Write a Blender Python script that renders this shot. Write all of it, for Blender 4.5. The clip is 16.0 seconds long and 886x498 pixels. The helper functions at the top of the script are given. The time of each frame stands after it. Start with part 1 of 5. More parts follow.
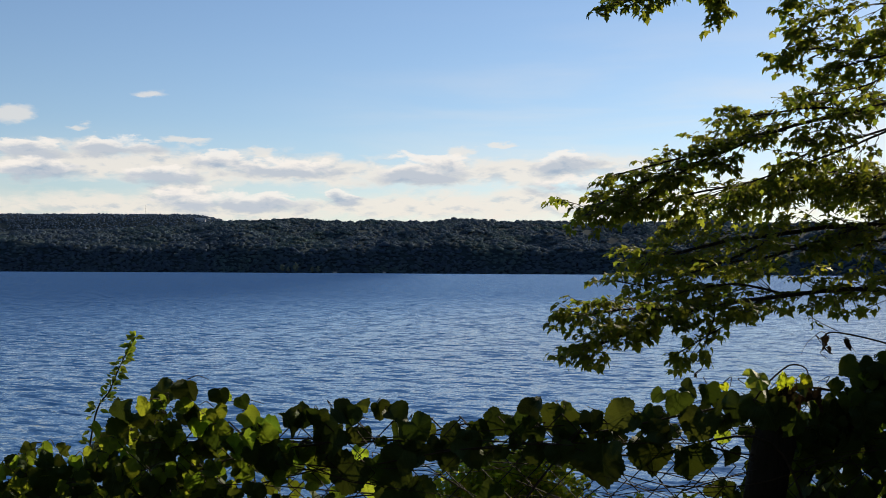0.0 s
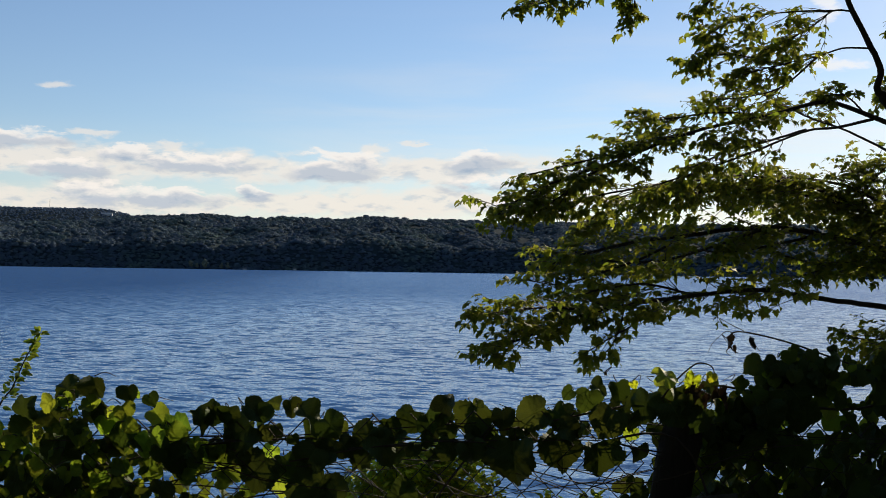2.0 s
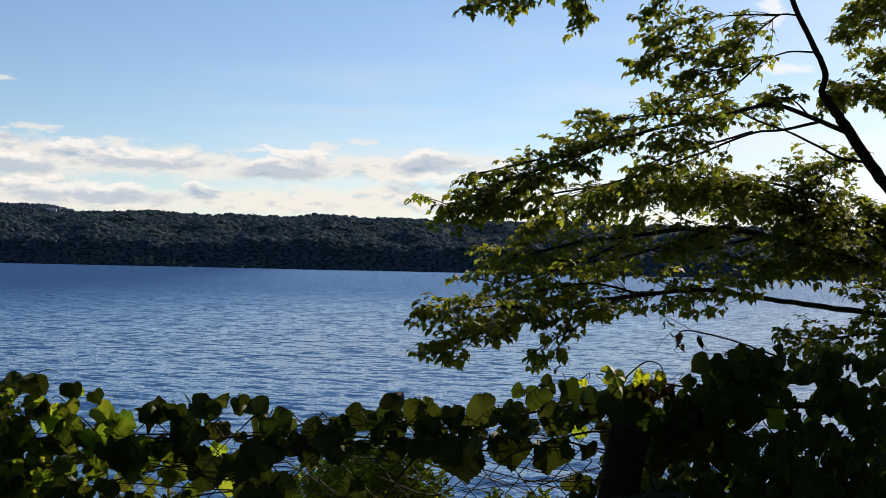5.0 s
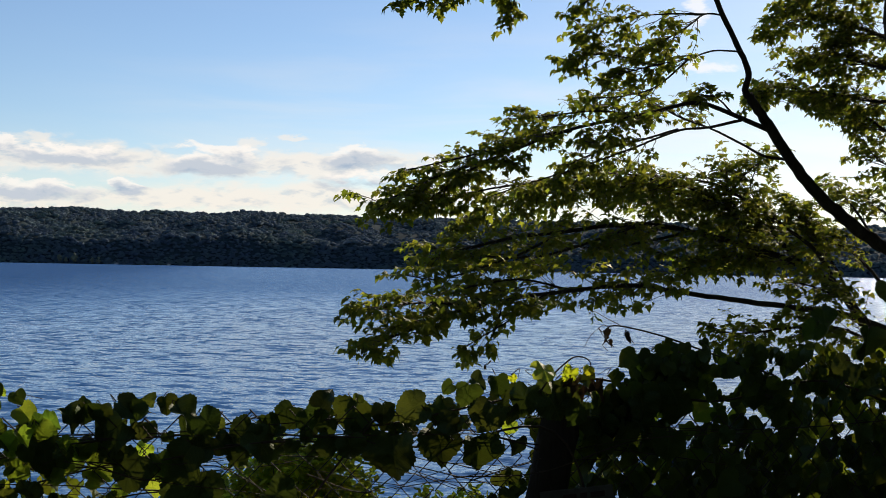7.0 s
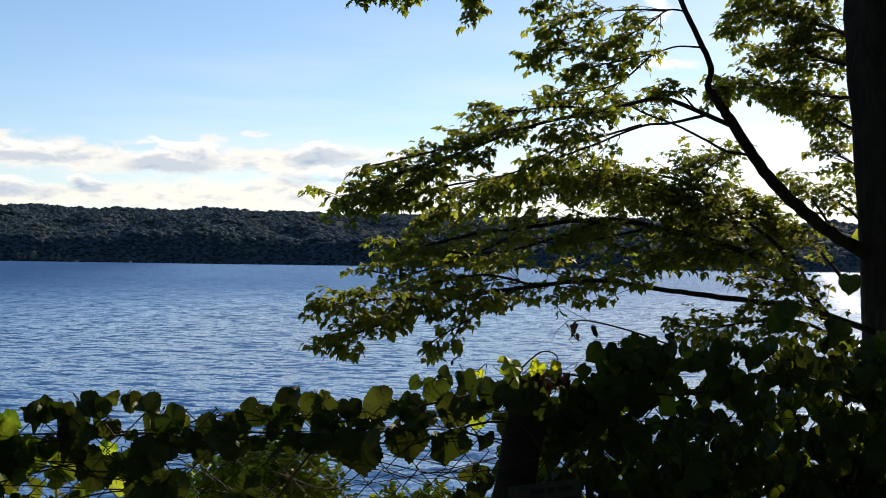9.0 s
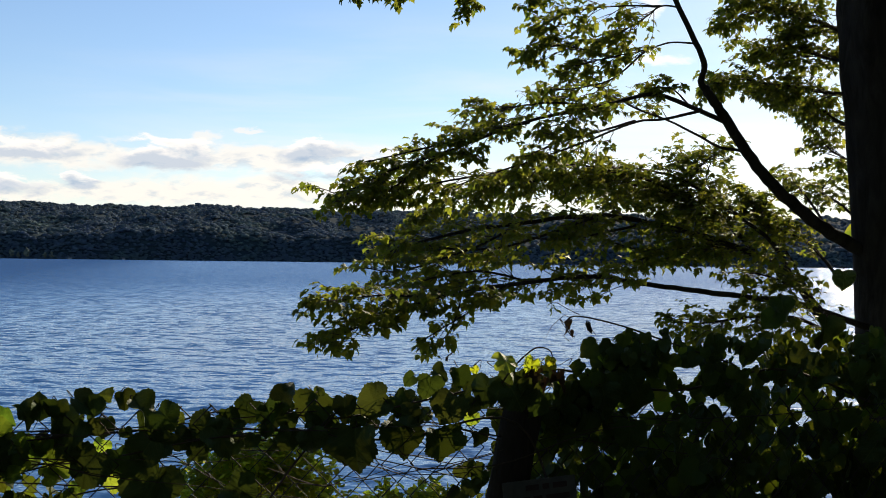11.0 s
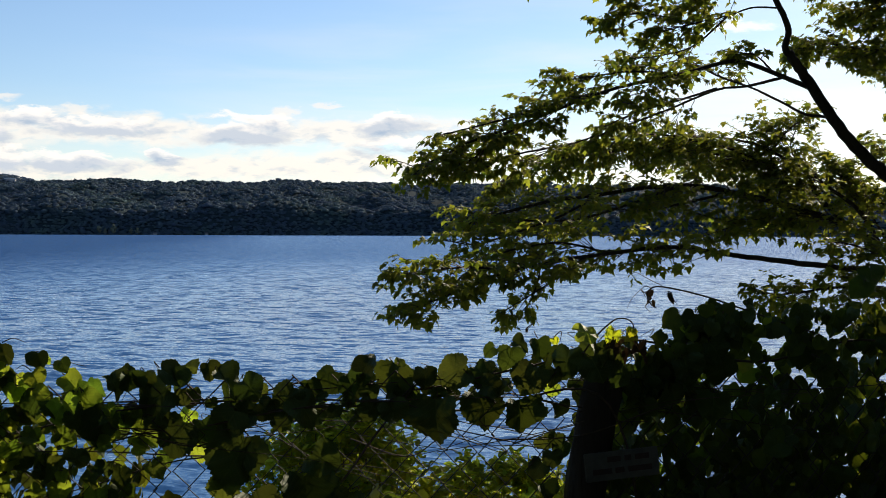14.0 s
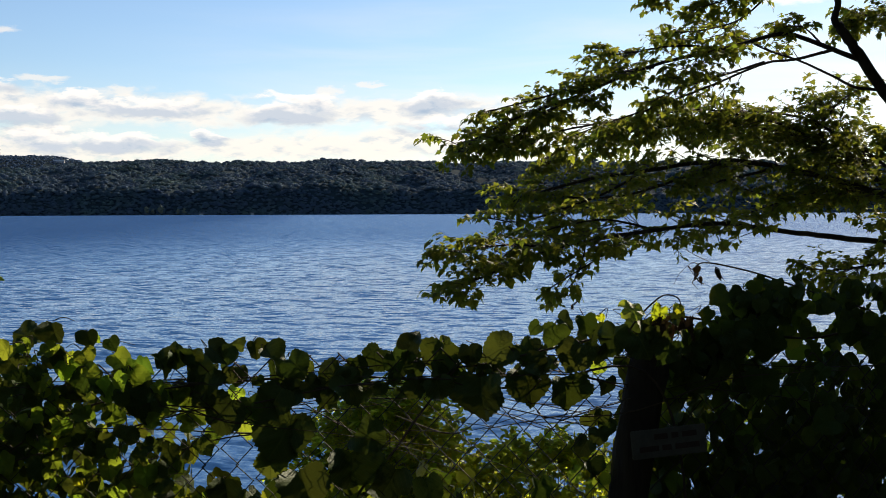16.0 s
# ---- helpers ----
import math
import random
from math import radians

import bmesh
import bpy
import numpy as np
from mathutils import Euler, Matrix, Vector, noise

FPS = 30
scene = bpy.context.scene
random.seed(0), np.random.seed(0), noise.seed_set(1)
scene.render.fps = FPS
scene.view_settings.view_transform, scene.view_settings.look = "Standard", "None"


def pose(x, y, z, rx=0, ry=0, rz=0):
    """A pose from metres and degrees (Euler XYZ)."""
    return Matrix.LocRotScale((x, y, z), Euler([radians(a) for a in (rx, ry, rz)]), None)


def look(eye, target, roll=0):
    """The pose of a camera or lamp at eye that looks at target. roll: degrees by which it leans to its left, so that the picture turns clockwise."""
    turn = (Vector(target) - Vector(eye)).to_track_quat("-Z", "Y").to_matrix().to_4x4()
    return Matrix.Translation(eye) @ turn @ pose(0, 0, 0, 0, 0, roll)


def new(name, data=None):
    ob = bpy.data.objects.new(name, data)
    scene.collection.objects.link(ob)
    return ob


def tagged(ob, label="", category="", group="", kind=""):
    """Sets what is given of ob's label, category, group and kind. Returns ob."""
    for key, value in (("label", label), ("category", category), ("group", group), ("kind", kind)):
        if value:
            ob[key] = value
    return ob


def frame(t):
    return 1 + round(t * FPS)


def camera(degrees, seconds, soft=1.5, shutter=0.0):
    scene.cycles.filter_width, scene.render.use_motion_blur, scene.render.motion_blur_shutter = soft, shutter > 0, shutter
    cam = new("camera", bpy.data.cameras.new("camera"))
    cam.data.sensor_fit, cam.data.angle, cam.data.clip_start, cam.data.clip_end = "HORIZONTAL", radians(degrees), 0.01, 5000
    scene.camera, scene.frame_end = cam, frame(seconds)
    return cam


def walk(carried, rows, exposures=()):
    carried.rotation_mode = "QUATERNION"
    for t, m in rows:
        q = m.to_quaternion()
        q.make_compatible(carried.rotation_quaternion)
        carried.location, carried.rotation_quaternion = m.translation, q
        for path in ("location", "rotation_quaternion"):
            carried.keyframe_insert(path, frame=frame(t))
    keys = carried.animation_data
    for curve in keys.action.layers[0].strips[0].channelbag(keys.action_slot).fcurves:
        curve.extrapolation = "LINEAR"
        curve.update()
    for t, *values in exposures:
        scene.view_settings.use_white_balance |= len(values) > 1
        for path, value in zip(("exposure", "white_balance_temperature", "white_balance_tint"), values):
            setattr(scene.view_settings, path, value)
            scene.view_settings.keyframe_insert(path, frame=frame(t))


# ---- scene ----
cam = camera(42.6, 16.0, soft=0.6)
walk(cam, [
    (0.0, pose(-0.0005, -0.0009, 1.6000, 90.959, -0.295, -0.000)),
    (0.5, pose(-0.0014, -0.0015, 1.5997, 90.950, -0.499, -0.945)),
    (1.0, pose(-0.0028, -0.0018, 1.5995, 90.931, -0.664, -2.001)),
    (1.5, pose(-0.0043, -0.0017, 1.5991, 90.928, -0.793, -3.162)),
    (2.0, pose(-0.0059, -0.0006, 1.5986, 90.910, -0.866, -4.456)),
    (2.5, pose(-0.0070, 0.0008, 1.5980, 90.929, -0.891, -4.902)),
    (3.0, pose(-0.0080, 0.0025, 1.5973, 90.930, -1.016, -5.350)),
    (3.5, pose(-0.0087, 0.0044, 1.5968, 90.936, -1.017, -5.759)),
    (4.0, pose(-0.0092, 0.0061, 1.5963, 90.920, -1.111, -5.976)),
    (6.5, pose(-0.0094, 0.0081, 1.5961, 90.823, -1.145, -9.671)),
    (7.0, pose(-0.0096, 0.0098, 1.5958, 90.791, -1.065, -10.594)),
    (7.5, pose(-0.0098, 0.0119, 1.5955, 90.753, -1.017, -11.609)),
    (8.0, pose(-0.0103, 0.0139, 1.5952, 90.689, -0.899, -12.037)),
    (8.5, pose(-0.0116, 0.0169, 1.5947, 90.649, -0.845, -12.216)),
    (9.0, pose(-0.0133, 0.0202, 1.5939, 90.623, -0.841, -12.416)),
    (11.5, pose(-0.0153, 0.0229, 1.5930, 90.365, -0.723, -12.749)),
    (12.0, pose(-0.0167, 0.0242, 1.5920, 90.154, -0.707, -11.706)),
    (12.5, pose(-0.0173, 0.0243, 1.5914, 89.923, -0.649, -10.957)),
    (13.0, pose(-0.0165, 0.0245, 1.5908, 89.639, -0.569, -10.256)),
    (13.5, pose(-0.0156, 0.0253, 1.5905, 89.333, -0.393, -9.475)),
    (14.0, pose(-0.0147, 0.0270, 1.5901, 89.051, -0.208, -8.785)),
    (14.5, pose(-0.0142, 0.0287, 1.5895, 88.801, -0.110, -8.277)),
    (15.0, pose(-0.0140, 0.0305, 1.5890, 88.516, 0.022, -7.679)),
    (15.5, pose(-0.0141, 0.0317, 1.5884, 88.251, 0.071, -7.085)),
    (16.0, pose(-0.0141, 0.0333, 1.5881, 87.956, 0.213, -6.559)),
], exposures=[(0.0, 0.05), (4.0, 0.1), (6.5, 0.15), (7.5, 0.15), (8.5, 0.12), (9.0, 0.33), (12.0, 0.32), (16.0, 0.32)])

# ---- world, sun ----
SUN_AZ, SUN_EL = 39.0, 25.0
world = bpy.data.worlds.new("sky")
scene.world = world
world.use_nodes = True


class Nodes:
    """Short hand for wiring a node tree."""

    def __init__(self, tree):
        self.tree = tree
        tree.nodes.clear()

    def add(self, kind, _=None, **inputs):
        n = self.tree.nodes.new(kind)
        for k, v in inputs.items():
            self.put(n, k.replace("_", " "), v)
        return n

    def put(self, n, key, v):
        sock = n.inputs[int(key[1:])] if key[0] == "i" and key[1:].isdigit() else n.inputs[key]
        if isinstance(v, bpy.types.NodeSocket):
            self.tree.links.new(v, sock)
        else:
            sock.default_value = v

    def math(self, op, a, b=0.0, c=0.0, clamp=False):
        n = self.add("ShaderNodeMath", None, i0=a, i1=b, i2=c)
        n.operation, n.use_clamp = op, clamp
        return n.outputs[0]

    def vec(self, op, a, b=(0, 0, 0), c=(0, 0, 0)):
        n = self.add("ShaderNodeVectorMath", None, i0=a, i1=b)
        n.operation = op
        if op == "MULTIPLY_ADD":
            self.put(n, "i2", c)
        return n.outputs["Value"] if op in ("LENGTH", "DOT_PRODUCT") else n.outputs[0]

    def noise(self, vector, scale, detail=4.0, rough=0.55, distortion=0.0):
        n = self.add("ShaderNodeTexNoise", None, Scale=scale, Detail=detail, Roughness=rough, Distortion=distortion)
        if vector is not None:
            self.put(n, "Vector", vector)
        return n.outputs["Fac"], n.outputs["Color"]

    def ramp(self, fac, a, b, lo=0.0, hi=1.0, smooth=True):
        n = self.add("ShaderNodeMapRange", None, i0=fac, i1=a, i2=b, i3=lo, i4=hi)
        n.interpolation_type = "SMOOTHSTEP" if smooth else "LINEAR"
        return n.outputs[0]

    def mix(self, fac, a, b, blend="MIX"):
        n = self.add("ShaderNodeMix")
        n.data_type, n.blend_type = "RGBA", blend
        self.put(n, "i0", fac)
        self.put(n, "i6", a)
        self.put(n, "i7", b)
        return n.outputs[2]


def rgb(r, g, b):
    return (r, g, b, 1.0)


def build_sky():
    s = Nodes(world.node_tree)
    sky = s.add("ShaderNodeTexSky")
    sky.sky_type, sky.sun_disc = "NISHITA", False
    sky.sun_elevation, sky.sun_rotation = radians(SUN_EL), radians(SUN_AZ)
    sky.air_density, sky.dust_density, sky.ozone_density, sky.altitude = 1.0, 0.17, 2.5, 100.0
    # clouds live in degrees of azimuth and elevation
    co = s.add("ShaderNodeTexCoord").outputs["Generated"]
    xyz = s.add("ShaderNodeSeparateXYZ", None, Vector=co)
    az = s.math("MULTIPLY", s.math("ARCTAN2", xyz.outputs[0], xyz.outputs[1]), 57.2958)
    el = s.math("MULTIPLY", s.math("ARCSINE", xyz.outputs[2]), 57.2958)
    uv = s.add("ShaderNodeCombineXYZ", None, X=az, Y=el).outputs[0]
    stretched = s.vec("MULTIPLY", uv, (0.45, 1.15, 1.0))
    _, warp = s.noise(stretched, 0.55, 5.0, 0.6)
    uvw = s.vec("MULTIPLY_ADD", s.vec("SUBTRACT", warp, (0.5, 0.5, 0.5)), (2.4, 0.8, 0.0), uv)
    _, curl = s.noise(stretched, 1.9, 4.0, 0.6)
    uvw = s.vec("MULTIPLY_ADD", s.vec("SUBTRACT", curl, (0.5, 0.5, 0.5)), (1.2, 0.6, 0.0), uvw)

    def bank(blobs, uvw):
        field = None
        for a, e, w, h in blobs:
            d = s.vec("LENGTH", s.vec("MULTIPLY_ADD", uvw, (1 / w, 1 / h, 0), (-a / w, -e / h, 0)))  # 1 at the rim
            field = d if field is None else s.math("MINIMUM", field, d)
        return field

    def billow(shift):
        """Height of the cloud's lumps, looked up a little higher in the sky."""
        v = s.vec("ADD", stretched, (0.0, shift, 0.0))
        n1, _ = s.noise(v, 0.75, 2.0, 0.5, 0.3)
        n2, _ = s.noise(v, 2.1, 5.0, 0.62, 0.3)
        return s.math("ADD", s.math("MULTIPLY", n1, 1.0), s.math("MULTIPLY", n2, 0.55))

    here, above = billow(0.0), billow(0.34)
    puff = s.math("MULTIPLY_ADD", here, -2.4, 1.86)
    small = bank(CLOUDS_SMALL, uvw)
    broad = bank(CLOUDS_BANK, uvw)
    heads = bank([(a - 0.1 * w, e + 0.9 * h, 1.1 * w, 1.5 * h) for a, e, w, h in CLOUDS_GREY], uvw)
    grey = bank([(a, e, 1.2 * w, 1.25 * h) for a, e, w, h in CLOUDS_GREY], uvw)
    small_mask = s.ramp(s.math("MULTIPLY_ADD", puff, 0.8, small), 1.2, 0.5)
    white_mask = s.ramp(s.math("MULTIPLY_ADD", puff, 0.9, broad), 1.5, 0.5)
    head_mask = s.ramp(s.math("ADD", heads, puff), 1.25, 0.9)
    grey_mask = s.ramp(s.math("MULTIPLY_ADD", puff, 1.3, grey), 1.5, 0.4)
    under = s.ramp(s.math("SUBTRACT", above, here), 0.0, 0.22)  # bases lie in shade, tops catch light
    # thin veil low over the hills and round the sun
    veil_noise, _ = s.noise(s.vec("MULTIPLY", uv, (0.12, 0.7, 1.0)), 0.8, 5.0, 0.55)
    low = s.ramp(el, 7.5, 1.0)
    veil = s.math("MULTIPLY", low, s.ramp(veil_noise, 0.25, 0.7))
    toward = s.vec("DOT_PRODUCT", co, SUN_DIR)
    base = s.vec("MULTIPLY", sky.outputs[0], (SKY_GAIN * 0.92, SKY_GAIN * 0.95, SKY_GAIN * 1.03))
    glow = s.ramp(toward, 0.88, 1.0)
    lit = s.mix(glow, rgb(0.86, 0.79, 0.71), rgb(1.12, 1.08, 1.02))
    # streaks of high cloud towards the sun
    streak, _ = s.noise(s.vec("MULTIPLY", uv, (0.06, 0.5, 1.0)), 1.0, 5.0, 0.55, 0.4)
    high = s.math("MULTIPLY", s.ramp(streak, 0.35, 0.75), s.math("MULTIPLY", s.ramp(az, -12.0, 12.0), s.ramp(el, 14.0, 5.0)))
    base = s.mix(s.math("MULTIPLY", high, 0.55), base, lit)
    base = s.mix(s.ramp(toward, 0.88, 1.0, 0.0, 0.2), base, lit)
    col = s.mix(s.math("MULTIPLY", veil, s.ramp(toward, 0.84, 0.96, 0.5, 0.95)), base, lit)
    shade = s.mix(glow, rgb(0.34, 0.43, 0.55), rgb(0.95, 0.92, 0.9))
    body = s.mix(s.math("MULTIPLY", under, 0.6), lit, shade)
    col = s.mix(s.math("MULTIPLY", white_mask, 0.8), col, body)
    col = s.mix(s.math("MULTIPLY", small_mask, 0.62), col, lit)
    head = s.mix(glow, rgb(0.93, 0.87, 0.81), rgb(1.3, 1.24, 1.16))
    col = s.mix(s.math("MULTIPLY", head_mask, s.math("MULTIPLY_ADD", under, -0.55, 0.75)), col, head)
    col = s.mix(s.math("MULTIPLY", grey_mask, s.math("MULTIPLY_ADD", under, 0.25, 0.68)), col, shade)
    bg = s.add("ShaderNodeBackground", None, Color=col, Strength=1.0)
    out = s.add("ShaderNodeOutputWorld")
    s.tree.links.new(bg.outputs[0], out.inputs[0])


SKY_GAIN = 0.10
SUN_DIR = (math.sin(radians(SUN_AZ)) * math.cos(radians(SUN_EL)), math.cos(radians(SUN_AZ)) * math.cos(radians(SUN_EL)), math.sin(radians(SUN_EL)))
# azimuth, elevation, half width, half height in degrees
CLOUDS_BANK = [(-16.24, 4.96, 7.98, 0.7), (-8.07, 4.88, 9.4, 0.7), (-0.71, 4.82, 7.41, 0.65), (4.98, 4.84, 4.56, 0.7), (-13.56, 2.83, 9.4, 0.8),
               (-12.75, 3.4, 1.99, 0.63), (-2.41, 3.02, 9.4, 0.5), (6.12, 3.28, 8.55, 0.7)]
CLOUDS_SMALL = [(-20.36, 5.68, 2.14, 0.48), (-17.04, 5.89, 1.71, 0.48), (-15.19, 5.76, 1.14, 0.34), (-14.47, 8.4, 1.08, 0.23), (-20.93, 7.1, 1.2, 0.51),
                (-18.08, 6.73, 0.74, 0.17), (-12.78, 6.25, 1.77, 0.2), (0.85, 5.8, 0.71, 0.23), (2.71, 6.11, 0.97, 0.17), (-9.06, 5.76, 0.8, 0.2), (23.2, 9.9, 1.5, 0.32), (23.0, 12.8, 0.7, 0.9)]
CLOUDS_GREY = [(-20.49, 5.51, 1.57, 0.23), (-15.99, 5.73, 1.42, 0.26), (-11.26, 5.04, 0.85, 0.28), (-8.35, 4.82, 2.56, 0.26), (-14.16, 4.36, 1.28, 0.23),
               (-0.85, 4.68, 1.99, 0.4), (6.11, 5.06, 1.03, 0.34), (-10.28, 3.05, 3.13, 0.31), (-4.97, 3.4, 0.68, 0.2), (-19.85, 4.52, 1.42, 0.26), (7.24, 4.12, 1.71, 0.26)]
build_sky()

sun = new("sun", bpy.data.lights.new("sun", "SUN"))
sun.data.energy, sun.data.angle, sun.data.color = 5.0, radians(0.6), (1.0, 0.86, 0.66)
sun.matrix_world = look(Vector(SUN_DIR) * 50, (0, 0, 0))


# ---- materials ----
def material(name):
    m = bpy.data.materials.new(name)
    m.use_nodes = True
    return m, Nodes(m.node_tree)


def finish(s, shader):
    out = s.add("ShaderNodeOutputMaterial")
    s.tree.links.new(shader, out.inputs[0])


def mat_leaf(name, dark, light, glow, per_object, gloss=0.5, thin=0.5, thick=0.2, spread=1.0, veins=True, sheen=0.12):
    """A thin leaf: diffuse and glossy on top, light shining through it."""
    m, s = material(name)
    rnd = s.add("ShaderNodeObjectInfo").outputs["Random"] if per_object else s.add("ShaderNodeNewGeometry").outputs["Random Per Island"]
    uv = s.add("ShaderNodeUVMap").outputs[0]
    f, _ = s.noise(uv, 5.0, 4.0)
    col = s.mix(rnd, rgb(*dark), rgb(*light))
    col = s.mix(s.ramp(f, 0.35, 0.75, 0.0, 0.4), col, rgb(light[0] * 1.3, light[1] * 0.95, light[2]))
    rnd2 = s.math("FRACT", s.math("MULTIPLY", rnd, 7.31))
    through_col = s.mix(rnd2, rgb(*glow), rgb(glow[0] * 0.55, glow[1] * 0.8, glow[2] * 0.7))
    if veins:
        p = s.add("ShaderNodeSeparateXYZ", None, Vector=uv)
        u = s.math("ABSOLUTE", s.math("SUBTRACT", p.outputs[0], 0.5))
        rib = s.ramp(u, 0.03, 0.0)
        side = s.math("SINE", s.math("MULTIPLY_ADD", s.math("SUBTRACT", p.outputs[1], s.math("MULTIPLY", u, 0.9)), 42.0, 0.0))
        rib = s.math("MAXIMUM", rib, s.ramp(side, 0.88, 1.0, 0.0, 0.6))
        col = s.mix(s.math("MULTIPLY", rib, 0.45), col, rgb(light[0] * 1.8, light[1] * 1.5, light[2] * 1.6))
        through_col = s.mix(s.math("MULTIPLY", rib, 0.5), through_col, rgb(glow[0] * 0.3, glow[1] * 0.35, glow[2] * 0.3))
    front = s.add("ShaderNodeBsdfPrincipled", None, Base_Color=col, Roughness=gloss)
    s.put(front, "Specular IOR Level", sheen)
    back = s.add("ShaderNodeBsdfTranslucent", None, Color=through_col)
    if veins:
        crinkle, _ = s.noise(uv, 6.0, 3.0)
        bp = s.add("ShaderNodeBump", None, Strength=0.3, Distance=0.012, Height=s.math("MULTIPLY_ADD", rib, -0.25, crinkle)).outputs[0]
        s.put(front, "Normal", bp)
        s.put(back, "Normal", bp)
    # leaves differ in thickness: most let little light through, some glow
    rnd3 = s.math("FRACT", s.math("MULTIPLY", rnd, 23.7))
    amount = s.math("MULTIPLY_ADD", s.math("POWER", rnd3, spread), thin - thick, thick)
    mix = s.add("ShaderNodeMixShader", None, i0=amount, i1=front.outputs[0], i2=back.outputs[0])
    finish(s, mix.outputs[0])
    return m


def mat_bark(name, a, b, scale=14.0, stretch=0.25):
    m, s = material(name)
    co = s.add("ShaderNodeTexCoord").outputs["Object"]
    v = s.vec("MULTIPLY", co, (1.0, 1.0, stretch))
    f, _ = s.noise(v, scale, 8.0, 0.65, 0.6)
    big, _ = s.noise(co, 2.5, 4.0)
    col = s.mix(s.ramp(f, 0.3, 0.7), rgb(*a), rgb(*b))
    col = s.mix(s.ramp(big, 0.5, 0.75, 0.0, 0.5), col, rgb(0.045, 0.042, 0.036))
    bump = s.add("ShaderNodeBump", None, Strength=0.9, Distance=0.02, Height=f)
    p = s.add("ShaderNodeBsdfPrincipled", None, Base_Color=col, Roughness=0.95, Normal=bump.outputs[0])
    s.put(p, "Specular IOR Level", 0.15)
    finish(s, p.outputs[0])
    return m


def mat_plain(name, a, b, scale=20.0, rough=0.7, metal=0.0, bump=0.3, spread=0.01, sheen=0.5):
    m, s = material(name)
    co = s.add("ShaderNodeTexCoord").outputs["Object"]
    f, _ = s.noise(co, scale, 6.0, 0.6)
    g, _ = s.noise(co, scale * 0.13, 4.0, 0.6)
    col = s.mix(s.ramp(f, 0.3, 0.7), rgb(*a), rgb(*b))
    col = s.mix(s.ramp(g, 0.45, 0.75, 0.0, 0.5), col, rgb(*(0.6 * k for k in a)))
    bp = s.add("ShaderNodeBump", None, Strength=bump, Distance=spread, Height=f)
    p = s.add("ShaderNodeBsdfPrincipled", None, Base_Color=col, Roughness=rough, Metallic=metal, Normal=bp.outputs[0])
    s.put(p, "Specular IOR Level", sheen)
    finish(s, p.outputs[0])
    return m


def mat_water():
    m, s = material("lake_water")
    co = s.add("ShaderNodeTexCoord").outputs["Object"]
    turned = s.add("ShaderNodeVectorRotate", {"rotation_type": "Z_AXIS"}, Vector=co, Angle=radians(27.0)).outputs[0]
    # facet slopes straight from noise; the steep faces are leaned to the camera to fit its view
    _, swell = s.noise(s.vec("MULTIPLY", turned, (0.5, 1.0, 1.0)), 0.85, 4.0, 0.62, 0.6)
    _, chop = s.noise(s.vec("MULTIPLY", turned, (0.65, 1.0, 1.0)), 5.0, 3.0, 0.62, 0.4)
    gust, _ = s.noise(s.vec("MULTIPLY", co, (0.25, 1.0, 1.0)), 0.012, 4.0, 0.6)
    amount = s.ramp(gust, 0.3, 0.7, 0.8, 1.2)
    sw = s.add("ShaderNodeSeparateXYZ", None, Vector=s.vec("SUBTRACT", swell, (0.5, 0.49, 0.5)))
    ch = s.add("ShaderNodeSeparateXYZ", None, Vector=s.vec("SUBTRACT", chop, (0.5, 0.5, 0.5)))
    # leaned further with distance and to the left, to fit the brightness in the camera's view
    where = s.add("ShaderNodeSeparateXYZ", None, Vector=co)
    view_tilt = s.ramp(where.outputs[1], 30.0, 500.0, -0.015, -0.13)
    view_tilt = s.math("ADD", view_tilt, s.ramp(where.outputs[0], 14.0, -120.0, 0.01, -0.095))
    near_face = s.math("MULTIPLY", s.math("MAXIMUM", sw.outputs[1], 0.0), s.math("MULTIPLY", amount, 1.35))
    ny = s.math("SUBTRACT", s.math("MULTIPLY_ADD", ch.outputs[1], 0.36, view_tilt), near_face)
    nx = s.math("MULTIPLY_ADD", sw.outputs[0], 0.8, s.math("MULTIPLY", ch.outputs[0], 0.5))
    normal = s.vec("NORMALIZE", s.add("ShaderNodeCombineXYZ", None, X=nx, Y=ny, Z=1.0).outputs[0])
    p = s.add("ShaderNodeBsdfPrincipled", None, Base_Color=rgb(0.018, 0.082, 0.215), Roughness=0.1, IOR=1.36, Normal=normal)
    finish(s, p.outputs[0])
    return m


def mat_forest(name, dark, light):
    m, s = material(name)
    rnd = s.add("ShaderNodeNewGeometry").outputs["Random Per Island"]
    co = s.add("ShaderNodeTexCoord").outputs["Object"]
    f, _ = s.noise(co, 0.11, 3.0, 0.6)
    stand, _ = s.noise(co, 0.008, 3.0)
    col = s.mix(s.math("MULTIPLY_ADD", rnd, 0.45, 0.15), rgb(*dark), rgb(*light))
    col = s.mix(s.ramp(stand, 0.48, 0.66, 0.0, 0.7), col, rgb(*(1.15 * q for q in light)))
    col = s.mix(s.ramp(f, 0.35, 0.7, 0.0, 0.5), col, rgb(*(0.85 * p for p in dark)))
    p = s.add("ShaderNodeBsdfPrincipled", None, Base_Color=col, Roughness=0.9)
    s.put(p, "Specular IOR Level", 0.1)
    back = s.add("ShaderNodeBsdfTranslucent", None, Color=col)
    mix = s.add("ShaderNodeMixShader", None, i0=0.4, i1=p.outputs[0], i2=back.outputs[0])
    finish(s, mix.outputs[0])
    return m


